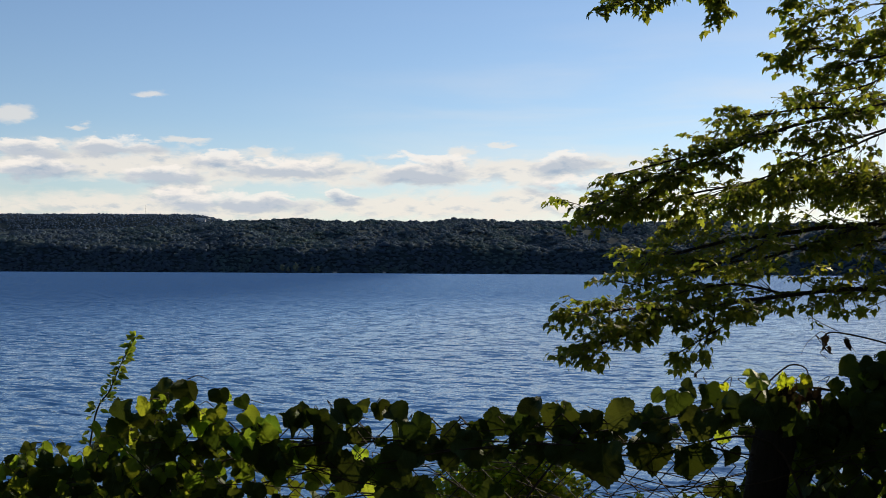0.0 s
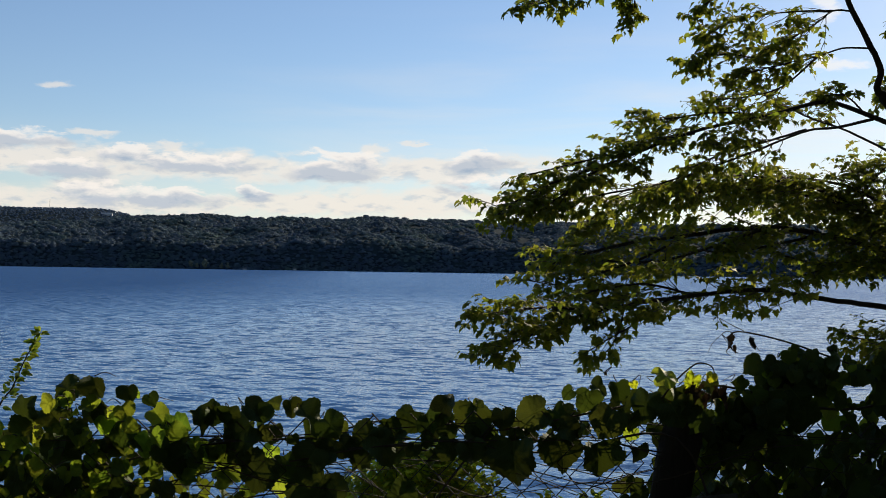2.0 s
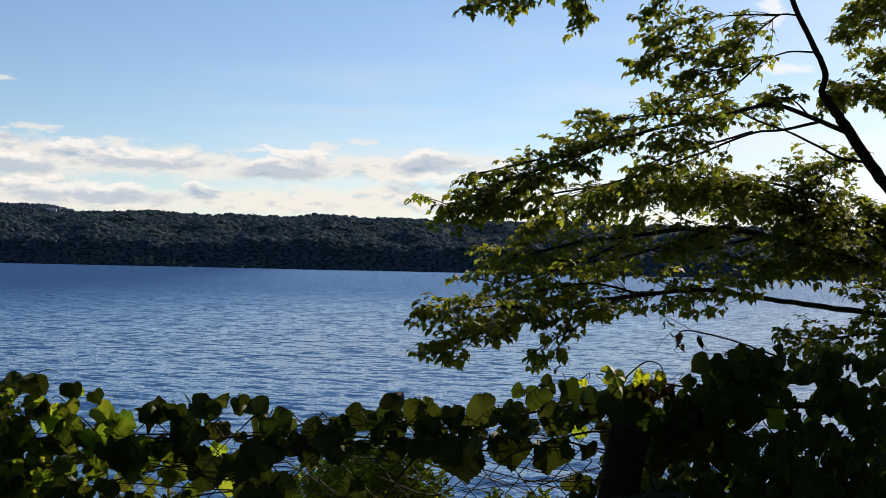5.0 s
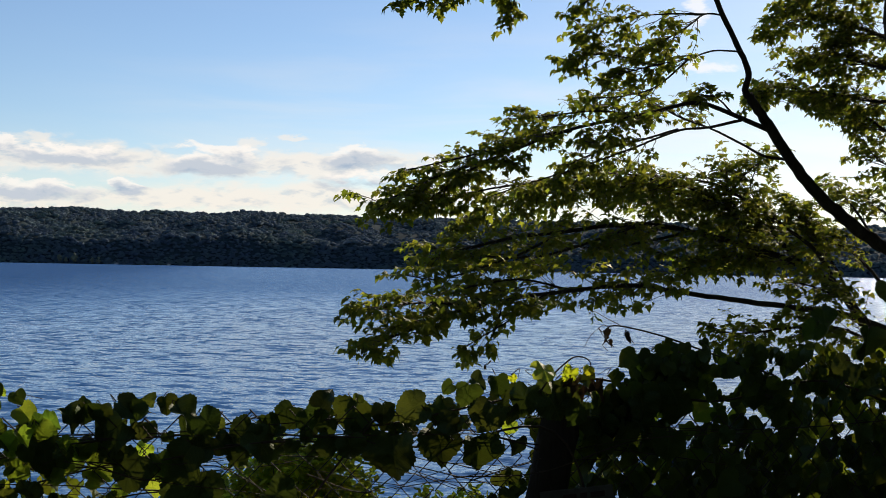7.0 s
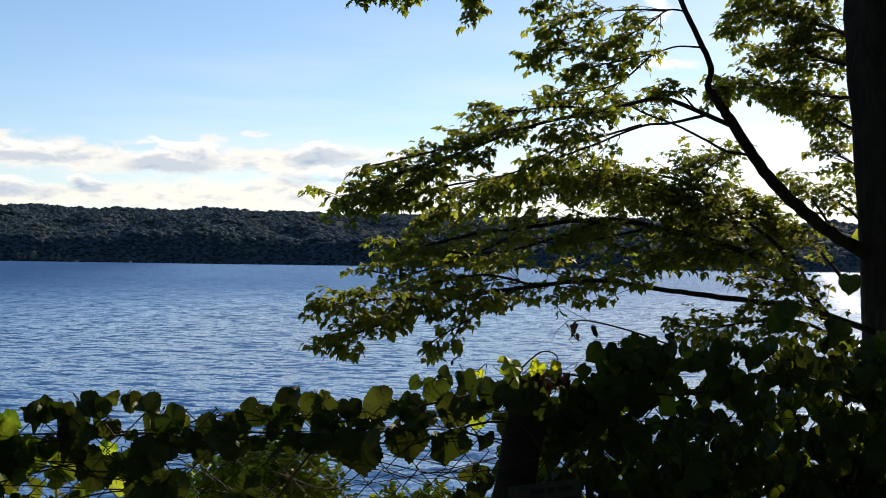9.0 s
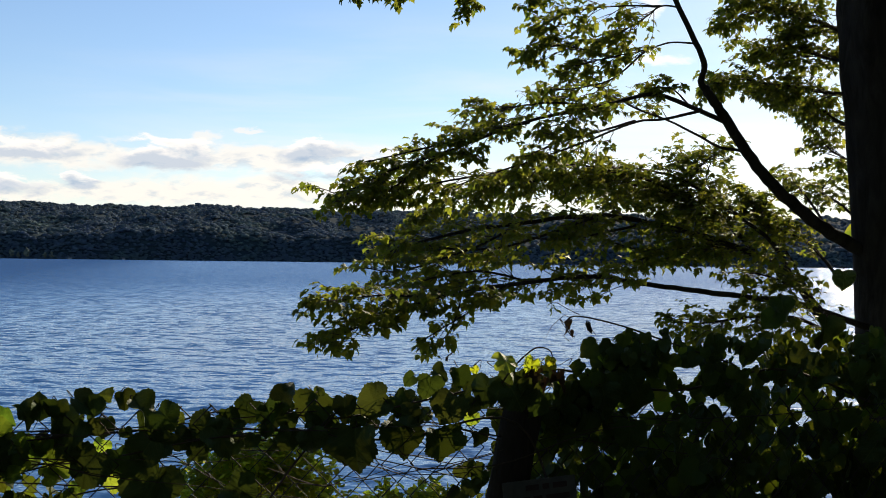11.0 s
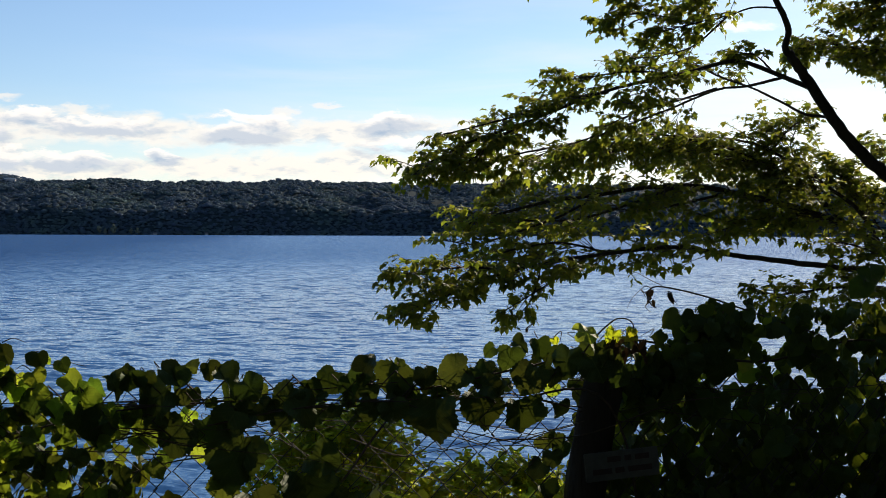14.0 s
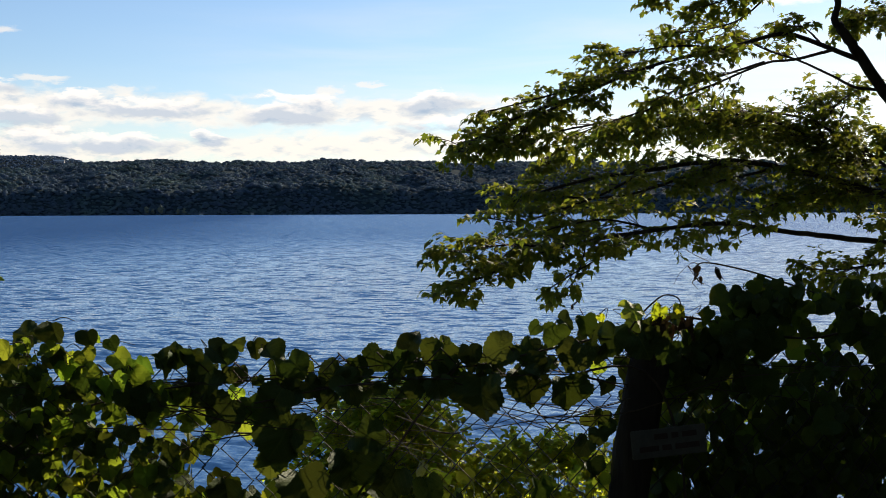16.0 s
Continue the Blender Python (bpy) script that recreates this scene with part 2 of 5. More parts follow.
# one leaf copied for shade and for sun: less or more light let through
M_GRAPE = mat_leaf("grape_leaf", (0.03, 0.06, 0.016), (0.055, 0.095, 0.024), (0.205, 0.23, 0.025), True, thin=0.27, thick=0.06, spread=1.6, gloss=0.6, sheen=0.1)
M_GRAPE_SHADED = mat_leaf("shaded_grape_leaf", (0.04, 0.07, 0.022), (0.07, 0.105, 0.03), (0.17, 0.19, 0.025), True, thin=0.2, thick=0.02, spread=2.0, gloss=0.55, sheen=0.1)
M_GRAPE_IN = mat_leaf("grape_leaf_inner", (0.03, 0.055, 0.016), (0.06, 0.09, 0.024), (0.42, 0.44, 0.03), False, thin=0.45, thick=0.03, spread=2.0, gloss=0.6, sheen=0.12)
M_GRAPE_LIT = mat_leaf("lit_grape_leaf", (0.07, 0.11, 0.02), (0.11, 0.15, 0.03), (0.52, 0.58, 0.04), True, thin=0.6, thick=0.25, gloss=0.55)
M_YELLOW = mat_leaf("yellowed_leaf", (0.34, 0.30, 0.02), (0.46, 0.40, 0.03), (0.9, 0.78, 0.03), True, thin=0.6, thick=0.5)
# brighter copy of the leaf: sunlight put into its colour
M_PALE = mat_leaf("sunlit_grape_leaf", (0.14, 0.20, 0.04), (0.18, 0.24, 0.05), (0.62, 0.68, 0.06), True, thin=0.42, thick=0.36)
M_DEAD = mat_leaf("withered_leaf", (0.07, 0.045, 0.03), (0.12, 0.08, 0.055), (0.06, 0.035, 0.015), True, thin=0.2)
M_MAPLE = mat_leaf("maple_leaf", (0.05, 0.062, 0.018), (0.08, 0.095, 0.026), (0.42, 0.41, 0.04), False, thin=0.68, thick=0.32, spread=1.2)
M_MAPLE_ONE = mat_leaf("maple_leaf_single", (0.05, 0.062, 0.018), (0.08, 0.095, 0.026), (0.42, 0.41, 0.04), True, thin=0.68, thick=0.32, spread=1.2)
M_SHRUB = mat_leaf("shrub_leaf", (0.09, 0.115, 0.02), (0.14, 0.16, 0.03), (0.9, 0.83, 0.06), False, thin=0.92, thick=0.35, spread=1.2, gloss=0.45, veins=False)
M_SHOOT = mat_leaf("young_shoot_leaf", (0.09, 0.14, 0.03), (0.14, 0.19, 0.05), (0.5, 0.56, 0.06), False, thin=0.5, thick=0.2, veins=False)
M_BARK = mat_bark("maple_bark", (0.022, 0.018, 0.016), (0.065, 0.055, 0.048))
M_TWIG = mat_plain("twig_bark", (0.05, 0.036, 0.025), (0.10, 0.07, 0.05), 40.0, 0.8)
M_VINE = mat_plain("vine_stem", (0.04, 0.028, 0.018), (0.08, 0.05, 0.03), 60.0, 0.75)
M_STEEL = mat_plain("rusted_steel", (0.03, 0.024, 0.02), (0.055, 0.042, 0.034), 80.0, 0.85)
M_POST = mat_bark("post_wood", (0.022, 0.018, 0.015), (0.06, 0.05, 0.042), 22.0, 0.08)
M_SIGN = mat_plain("faded_sign", (0.06, 0.06, 0.057), (0.10, 0.10, 0.093), 30.0, 0.6)
M_INK = mat_plain("faded_ink", (0.03, 0.016, 0.016), (0.05, 0.025, 0.025), 50.0, 0.7)
M_GROUND = mat_plain("bank_soil_and_grass", (0.020, 0.033, 0.018), (0.034, 0.047, 0.025), 3.0, 0.95, 0.0, 0.6, 0.05)
# the bank's green with blue added: distance haze put into the colour
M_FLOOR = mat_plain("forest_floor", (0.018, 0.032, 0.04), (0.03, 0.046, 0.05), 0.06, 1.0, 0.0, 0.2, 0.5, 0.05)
M_WHITE = mat_plain("white_clapboard", (0.34, 0.34, 0.33), (0.45, 0.45, 0.44), 4.0, 0.7)
M_ROOF = mat_plain("grey_shingles", (0.10, 0.10, 0.11), (0.17, 0.17, 0.18), 6.0, 0.8)
M_WILLOW = mat_plain("willow_foliage", (0.10, 0.12, 0.075), (0.17, 0.18, 0.12), 1.2, 0.9)
M_WATER = mat_water()
# haze over the far slope put into the colour: blue raised above green
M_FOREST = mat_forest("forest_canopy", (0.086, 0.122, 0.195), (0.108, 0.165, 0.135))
# paler and bluer for the ridge farther off: more haze in the colour
M_RIDGE_HAZED = mat_forest("hazed_ridge_canopy", (0.100, 0.150, 0.220), (0.120, 0.165, 0.220))


# ---- mesh helpers ----
def mesh_of(name, verts, faces, mat, uvs=None, smooth=True):
    me = bpy.data.meshes.new(name)
    me.from_pydata([tuple(v) for v in verts], [], faces)
    if uvs is not None:
        layer = me.uv_layers.new(name="UVMap")
        idx = np.empty(len(me.loops), dtype=np.int32)
        me.loops.foreach_get("vertex_index", idx)
        layer.data.foreach_set("uv", np.asarray(uvs, dtype=np.float32)[idx].ravel())
    if smooth:
        me.shade_smooth()
    me.materials.append(mat)
    return me


def child(name, me, parent, label="", kind=""):
    ob = new(name, me)
    ob.parent = parent
    return tagged(ob, label=label, kind=kind)


def spline(points, n):
    """A smooth run of n points through the given ones."""
    p = [Vector(q) for q in points]
    p = [2 * p[0] - p[1]] + p + [2 * p[-1] - p[-2]]
    out = []
    spans = len(p) - 3
    for i in range(n):
        t = i / (n - 1) * spans
        k = min(int(t), spans - 1)
        t -= k
        a, b, c, d = p[k:k + 4]
        out.append(0.5 * ((2 * b) + (c - a) * t + (2 * a - 5 * b + 4 * c - d) * t * t + (3 * b - a - 3 * c + d) * t ** 3))
    return out


def tube(path, radii, sides=8, rough=0.0, rng=None):
    """Vertices and faces of a tapered, slightly lumpy tube along a path."""
    verts, faces = [], []
    side = Vector((0.31, 0.2, 0.93))
    for i, p in enumerate(path):
        a = path[min(i + 1, len(path) - 1)] - path[max(i - 1, 0)]
        a.normalize()
        side = (side - a * side.dot(a)).normalized()
        up = a.cross(side)
        for k in range(sides):
            th = 2 * math.pi * k / sides
            r = radii[i] * (1 + (rng.uniform(-rough, rough) if rng else 0))
            verts.append(p + side * (r * math.cos(th)) + up * (r * math.sin(th)))
    for i in range(len(path) - 1):
        for k in range(sides):
            a, b = i * sides + k, i * sides + (k + 1) % sides
            faces.append((a, b, b + sides, a + sides))
    faces.append(tuple(range(sides))[::-1])
    faces.append(tuple(range(len(verts) - sides, len(verts))))
    return verts, faces


class Heap:
    """Collects many small pieces for one mesh."""

    def __init__(self):
        self.v, self.f, self.uv, self.n = [], [], [], 0
        self.single, self.loose = 0, []

    def add(self, verts, faces, uv=None):
        self.v.append(np.asarray(verts, dtype=np.float64))
        self.f.extend([tuple(i + self.n for i in f) for f in faces])
        self.uv.append(np.zeros((len(verts), 2)) if uv is None else uv)
        self.n += len(verts)

    def mesh(self, name, mat, smooth=True):
        return mesh_of(name, np.concatenate(self.v), self.f, mat, np.concatenate(self.uv), smooth)


def leaf_shape(outline, rings, fold, droop, seed, curl=0.04):
    """A leaf blade 1 long from its stalk at the origin along +y. outline: radius by angle round (0, 0.42)."""
    n = len(outline)
    verts, uvs, faces = [(0, 0.42, 0)], [(0.5, 0.5)], []
    wave = [curl * math.sin(6.2832 * i / n * (3 + seed % 3) + seed) for i in range(n)]
    for j in range(1, rings + 1):
        for i, (x, y) in enumerate(outline):
            k = j / rings
            px, py = x * k, 0.42 + (y - 0.42) * k
            z = fold * abs(px) - droop * (py - 0.2) ** 2 - 0.25 * px * px + wave[i] * k * k
            verts.append((px, py, z))
            uvs.append((0.5 + px, py))
    for i in range(n):
        faces.append((0, 1 + i, 1 + (i + 1) % n))
    for j in range(rings - 1):
        for i in range(n):
            a, b = 1 + j * n + i, 1 + j * n + (i + 1) % n
            faces.append((a, a + n, b + n, b))
    return np.array(verts), faces, np.array(uvs)


def grape_outline(seed, coarse=False, teeth=0.035):
    """Broad round heart with faint shoulders, a drawn-out tip and teeth."""
    rng = random.Random(seed)
    half = [(0.05, 0.05), (0.18, -0.03), (0.36, -0.03), (0.49, 0.08), (0.53, 0.25), (0.53, 0.42), (0.50, 0.55), (0.42, 0.67), (0.32, 0.76), (0.17, 0.86)]
    right = [(x * rng.uniform(0.93, 1.07), y + rng.uniform(-0.02, 0.02)) for x, y in half]
    left = [(-x * rng.uniform(0.93, 1.07), y + rng.uniform(-0.02, 0.02)) for x, y in half]
    rim = right + [(rng.uniform(-0.06, 0.06), 0.99)] + left[::-1]
    if coarse:
        return rim
    smooth = spline([(x, y, 0) for x, y in rim], 60)
    return [((p.x * k), 0.42 + (p.y - 0.42) * k) for i, p in enumerate(smooth) for k in ((1 + teeth if i % 2 else 1 - teeth) + rng.uniform(-0.4, 0.4) * teeth,)]


def maple_outline(seed):
    """Three pointed lobes and two small ones at the stalk."""
    rng = random.Random(seed)
    half = [(0.04, 0.02), (0.20, -0.08), (0.36, 0.02), (0.33, 0.17), (0.57, 0.42), (0.37, 0.44), (0.25, 0.50), (0.29, 0.68), (0.13, 0.80)]
    right = [(x * rng.uniform(0.9, 1.1), y + rng.uniform(-0.03, 0.03)) for x, y in half]
    left = [(-x * rng.uniform(0.9, 1.1), y + rng.uniform(-0.03, 0.03)) for x, y in half]
    return right + [(rng.uniform(-0.04, 0.04), 1.05)] + left[::-1]


def oval_outline():
    half = [(0.15, 0.10), (0.27, 0.42), (0.15, 0.78)]
    return half + [(0, 1.0)] + [(-x, y) for x, y in half[::-1]] + [(0, 0)]


GRAPE = [leaf_shape(grape_outline(i), 4, 0.42 - 0.22 * (i % 3), 0.45 + 0.5 * (i % 2), i, 0.09) for i in range(6)]
GRAPE_FOLDED = [leaf_shape(grape_outline(i + 7), 4, 0.75 + 0.15 * i, 0.8, i + 7, 0.12) for i in range(4)]
GRAPE_RAGGED = [leaf_shape(grape_outline(i + 11, teeth=0.13), 4, 0.5, 0.7, i + 11, 0.14) for i in range(3)]
GRAPE_WITHERED = [leaf_shape(grape_outline(i + 17, teeth=0.1), 4, 1.5 + 0.3 * i, 1.6, i + 17, 0.3) for i in range(3)]
GRAPE_LOW = [leaf_shape(grape_outline(i, True), 2, 0.22 - 0.12 * (i % 3), 0.35 + 0.25 * (i % 2), i) for i in range(6)]
GRAPE_FLAT = [leaf_shape(grape_outline(i, True), 1, 0.2, 0.4, i) for i in range(6)]
MAPLE = [leaf_shape(maple_outline(i), 1, 0.20, 0.45, i) for i in range(5)]
MAPLE_FAR = [leaf_shape(maple_outline(i)[1::2], 1, 0.20, 0.45, i) for i in range(5)]
OVAL = [leaf_shape(oval_outline(), 1, 0.25, 0.2, i) for i in range(2)]


def facing(n, tip):
    """Rotation whose z is near n and whose y points along tip."""
    y = Vector(tip).normalized()
    z = Vector(n) - y * Vector(n).dot(y)
    z = z.normalized() if z.length > 1e-4 else y.orthogonal().normalized()
    x = y.cross(z)
    return Matrix((x, y, z)).transposed()


def put_leaf(heap, shape, at, rot, size):
    if len(heap.loose) < heap.single:
        heap.loose.append((shape, Matrix.Translation(at) @ rot.to_4x4() @ Matrix.Scale(size, 4)))
        return
    v, f, uv = shape
    heap.add(v @ (np.array(rot).T * size) + np.array(at), f, uv)


# ---- the land and the lake ----
EYE_Z, LAKE_Z, SHORE = 1.6, -8.4, 2046.0


def smooth01(a, b, x):
    t = np.clip((x - a) / (b - a), 0, 1)  # edges may run either way
    return t * t * (3 - 2 * t)


def land_height(x, y):
    """Bank under the camera, lake bed, the far slope and the hills behind it."""
    near = np.where(y < 2.7, 0.0, -0.72 * (y - 2.7))
    near = np.maximum(near, -13.0)
    # unseen slope behind the camera, raised to cut off the sky there
    behind = np.clip(-y - 4.0, 0, None)
    near = near + np.minimum(behind * 0.55, 60 + behind * 0.06)
    s = y - SHORE - 18 * np.sin(x * 0.0031 + 0.7) - 10 * np.sin(x * 0.011)
    steep = np.clip(33 - 0.010 * x, 22, 40) + 5 * np.sin(x * 0.0053 + 1.0) + 4 * np.sin(x * 0.017 + 2.0) + 2.5 * np.sin(x * 0.061) + 2 * np.sin(x * 0.113 + 1.0)
    crest = 86 + 28 * smooth01(-900, -330, x) + 3 * np.sin(x * 0.0118 + 0.4) + 2.5 * np.sin(x * 0.031)
    gully = 7 * np.sin(x * 0.021 + 0.004 * s) * np.sin(x * 0.0083 + 1.3) + 4 * np.sin(x * 0.047 + s * 0.013) + 5 * np.sin(s * 0.022 + x * 0.006)
    slope = gully * smooth01(40, 160, s) * (1 - smooth01(420, 660, s)) + steep + np.clip((s - 41) / 680, 0, 1) ** 0.9 * (crest - steep)
    shore_rise = LAKE_Z - 3 + (steep - LAKE_Z + 3) * np.clip((s + 3) / 50, 0, 30)
    far = np.minimum(shore_rise, slope)
    far = far - smooth01(800, 1300, s) * 30
    back = 196 * smooth01(-330, -980, x) * smooth01(1500, 2300, s)
    far = np.where(s > 1200, np.maximum(far, back), far)
    far = far - 4 * (1 - smooth01(-60, -3, s))
    return np.where(y < 1000, near, far)


def build_ground():
    ys = np.concatenate([np.linspace(-2500, -60, 18), np.linspace(-50, -4, 16), np.linspace(-3, 25, 57), np.linspace(60, 1900, 14), np.linspace(1960, 2160, 34), np.linspace(2175, 3000, 56), np.linspace(3040, 4900, 40)])
    xs = np.concatenate([np.linspace(-4200, -1300, 30), np.linspace(-1270, -60, 70), np.linspace(-50, 50, 60), np.linspace(70, 2000, 100), np.linspace(2100, 4200, 14)])
    gx, gy = np.meshgrid(xs, ys)
    gz = land_height(gx, gy)
    close = (np.abs(gx) < 60) & (gy < 30) & (gy > -30)
    rng = np.random.default_rng(3)
    gz = gz + np.where(close, rng.uniform(-0.06, 0.06, gz.shape), 0)
    nx = len(xs)
    faces = [(j * nx + i, j * nx + i + 1, (j + 1) * nx + i + 1, (j + 1) * nx + i) for j in range(len(ys) - 1) for i in range(nx - 1)]
    ob = new("ground", mesh_of("ground", np.stack([gx, gy, gz], -1).reshape(-1, 3), faces, M_GROUND))
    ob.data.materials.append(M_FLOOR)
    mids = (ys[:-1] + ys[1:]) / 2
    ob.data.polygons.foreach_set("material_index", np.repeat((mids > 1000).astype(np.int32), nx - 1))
    tagged(ob, "grassy earth bank dropping steeply to the lake, wooded hills beyond", "ground", kind="structure")


def build_lake():
    xs = np.linspace(-4200, 4200, 40)
    ys = np.concatenate([np.linspace(8, 300, 30), np.linspace(340, 2130, 40)])
    gx, gy = np.meshgrid(xs, ys)
    nx = len(xs)
    faces = [(j * nx + i, j * nx + i + 1, (j + 1) * nx + i + 1, (j + 1) * nx + i) for j in range(len(ys) - 1) for i in range(nx - 1)]
    ob = new("water", mesh_of("water", np.stack([gx, gy, gx * 0], -1).reshape(-1, 3), faces, M_WATER))
    ob.location.z = LAKE_Z
    tagged(ob, "wide blue lake with small wind ripples", "lake", kind="structure")


def crown_blob(rng, sub):
    bm = bmesh.new()
    bmesh.ops.create_icosphere(bm, subdivisions=sub, radius=1.0)
    v = np.array([p.co[:] for p in bm.verts])
    f = [tuple(p.index for p in q.verts) for q in bm.faces]
    bm.free()
    v *= rng.uniform(0.82, 1.15, (len(v), 1))
    return v, f


def leafy_blob(rng, n, sub):
    """A lumpy crown with n loose sprays of foliage round its top and rim."""
    v, f = crown_blob(rng, sub)
    lump = rng.normal(0, 1, (4, 3))
    v = v * (1 + 0.14 * np.sin(2.6 * v @ lump.T).mean(axis=1, keepdims=True) * 2)
    v[:, 2] = np.where(v[:, 2] < 0, v[:, 2] * 0.6, v[:, 2])
    verts, faces = list(0.85 * v), list(f)
    for k in range(n):
        d = rng.normal(0, 1, 3)
        d /= np.linalg.norm(d)
        d[2] = abs(d[2]) * 1.1 - 0.25
        at = d * rng.uniform(0.7, 1.05)
        i = len(verts)
        for _ in range(3):
            verts.append(at + rng.normal(0, 1, 3) * np.array([0.18, 0.18, 0.13]))
        faces.append((i, i + 1, i + 2))
    return np.array(verts), faces


def canopy(name, blobs, centres, radii, squash, turns, mat):
    """Joins one blob per crown into a single mesh."""
    pick = np.arange(len(centres)) % len(blobs)
    vs, fs, ns, base = [], [], [], 0
    for k, (v, f) in enumerate(blobs):
        at = pick == k
        c, s_ = np.cos(turns[at])[:, None], np.sin(turns[at])[:, None]
        x = (v[None, :, 0] * c - v[None, :, 1] * s_) * radii[at][:, None]
        y = (v[None, :, 0] * s_ + v[None, :, 1] * c) * radii[at][:, None]
        z = v[None, :, 2] * (radii[at] * squash[at])[:, None]
        p = np.stack([x, y, z], -1) + centres[at][:, None, :]
        n = p.shape[0]
        fs.append((np.array(f)[None] + (base + np.arange(n) * len(v))[:, None, None]).reshape(-1, 3))
        vs.append(p.reshape(-1, 3))
        out = p - centres[at][:, None, :]
        out = out / np.maximum(1e-6, np.linalg.norm(out, axis=-1, keepdims=True)) + np.array([0, 0, 0.25])
        ns.append((out / np.linalg.norm(out, axis=-1, keepdims=True)).reshape(-1, 3))
        base += n * len(v)
    me = bpy.data.meshes.new(name)
    v, f = np.concatenate(vs), np.concatenate(fs)
    me.vertices.add(len(v))
    me.vertices.foreach_set("co", v.ravel())
    me.loops.add(f.size)
    me.loops.foreach_set("vertex_index", f.ravel().astype(np.int32))
    me.polygons.add(len(f))
    me.polygons.foreach_set("loop_start", np.arange(0, f.size, 3, dtype=np.int32))
    me.update(calc_edges=True)
    me.shade_smooth()
    me.normals_split_custom_set_from_vertices(np.concatenate(ns))
    me.materials.append(mat)
    return new(name, me)


def build_woods(name, label, n, x0, x1, s0, s1, size, seed, lift=2.5, sprays=24, mat=None, sub=1, flat=(0.55, 0.85)):
    """Crowns standing on the far slope, all one canopy."""
    rng = np.random.default_rng(seed)
    blobs = [leafy_blob(rng, sprays, sub) for _ in range(24)]
    xs = rng.uniform(x0, x1, n)
    ss = s0 + (s1 - s0) * rng.uniform(0, 1, n) ** 1.15
    ys = SHORE + 18 * np.sin(xs * 0.0031 + 0.7) + 10 * np.sin(xs * 0.011) + ss
    r = size * (0.7 + 0.7 * rng.random(n) ** 2)
    zs = np.maximum(land_height(xs, ys), LAKE_Z) + lift + r * rng.uniform(-0.2, 0.45, n)
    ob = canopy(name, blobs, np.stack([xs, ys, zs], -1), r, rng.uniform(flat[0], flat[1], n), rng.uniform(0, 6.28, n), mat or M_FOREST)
    tagged(ob, label, "forest", kind="stuff")


build_ground()
build_lake()
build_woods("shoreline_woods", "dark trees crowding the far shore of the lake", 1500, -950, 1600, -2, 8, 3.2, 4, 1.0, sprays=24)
build_woods("hillside_woods", "dense dark broadleaf forest on the far slope, haze blue put into its colour", 4600, -950, 1600, 2, 44, 5.2, 5, 0.4, sprays=36, flat=(0.5, 0.7))
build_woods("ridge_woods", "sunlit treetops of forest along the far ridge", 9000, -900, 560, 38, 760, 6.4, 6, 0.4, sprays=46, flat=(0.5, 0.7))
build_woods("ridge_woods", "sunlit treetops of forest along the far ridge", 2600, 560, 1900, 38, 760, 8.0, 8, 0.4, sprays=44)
build_woods("distant_ridge_woods", "conifer ridge far behind the lake, haze blue put into its colour", 9500, -1800, -420, 1500, 2380, 5.0, 7, sprays=8, mat=M_RIDGE_HAZED)


def shore_point(az, s0):
    """A point on the far shore in that direction, s0 metres inland."""
    x = SHORE * math.tan(radians(az))
    y = SHORE + 18 * math.sin(x * 0.0031 + 0.7) + 10 * math.sin(x * 0.011) + s0
    return x, y, max(LAKE_Z, float(land_height(np.array(x), np.array(y))))


def build_shore_tree(az, height, seed):
    rng = np.random.default_rng(seed)
    ob = new("willow_tree")
    ob.location = shore_point(az, 1.0)
    tagged(ob, "pale grey-green willow at the water's edge", "tree", group="pale trees on the far shore")
    v, f = tube(spline([(0, 0, -1), (0.3, 0, height * 0.3), (0.1, 0, height * 0.7)], 8), [0.5 - 0.05 * i for i in range(8)], 8)
    child("trunk", mesh_of("trunk", v, f, M_BARK), ob)
    heap = Heap()
    for _ in range(34):
        v, f = crown_blob(rng, 1)
        k = rng.random()
        a = rng.uniform(0, 6.28)
        spread = height * 0.32 * math.sqrt(max(0.05, 1 - (2 * k - 0.9) ** 2)) * rng.random() ** 0.5
        heap.add(v * (height * rng.uniform(0.07, 0.14)) + np.array([spread * math.cos(a), spread * math.sin(a) - 1.5, height * (0.2 + 0.75 * k)]), f)
    child("crown", heap.mesh("crown", M_WILLOW), ob)


def build_cottage(az, width):
    ob = new("cottage")
    ob.location = shore_point(az, 0.5)
    tagged(ob, "small white lakeside cottage with a grey roof", "house", group="cottages on the far shore")
    w, d, h = width / 2, 3.0, 2.6
    v = [(-w, -d, -0.5), (w, -d, -0.5), (w, d, -0.5), (-w, d, -0.5), (-w, -d, h), (w, -d, h), (w, d, h), (-w, d, h), (-w, 0, h + 1.6), (w, 0, h + 1.6)]
    f = [(0, 1, 5, 4), (1, 2, 6, 9, 5), (2, 3, 7, 6), (3, 0, 4, 8, 7)]
    child("wall", mesh_of("wall", v, f, M_WHITE, smooth=False), ob)
    e = 0.4
    r = [(-w - e, -d - e, h - 0.3), (w + e, -d - e, h - 0.3), (w + e, 0, h + 1.75), (-w - e, 0, h + 1.75), (-w - e, d + e, h - 0.3), (w + e, d + e, h - 0.3)]
    r = r + [(x, y, z - 0.15) for x, y, z in r]
    child("roof", mesh_of("roof", r, [(0, 1, 2, 3), (3, 2, 5, 4), (6, 9, 8, 7), (9, 10, 11, 8), (0, 6, 7, 1), (4, 5, 11, 10), (0, 3, 9, 6), (3, 4, 10, 9), (1, 7, 8, 2), (2, 8, 11, 5)], M_ROOF, smooth=False), ob)


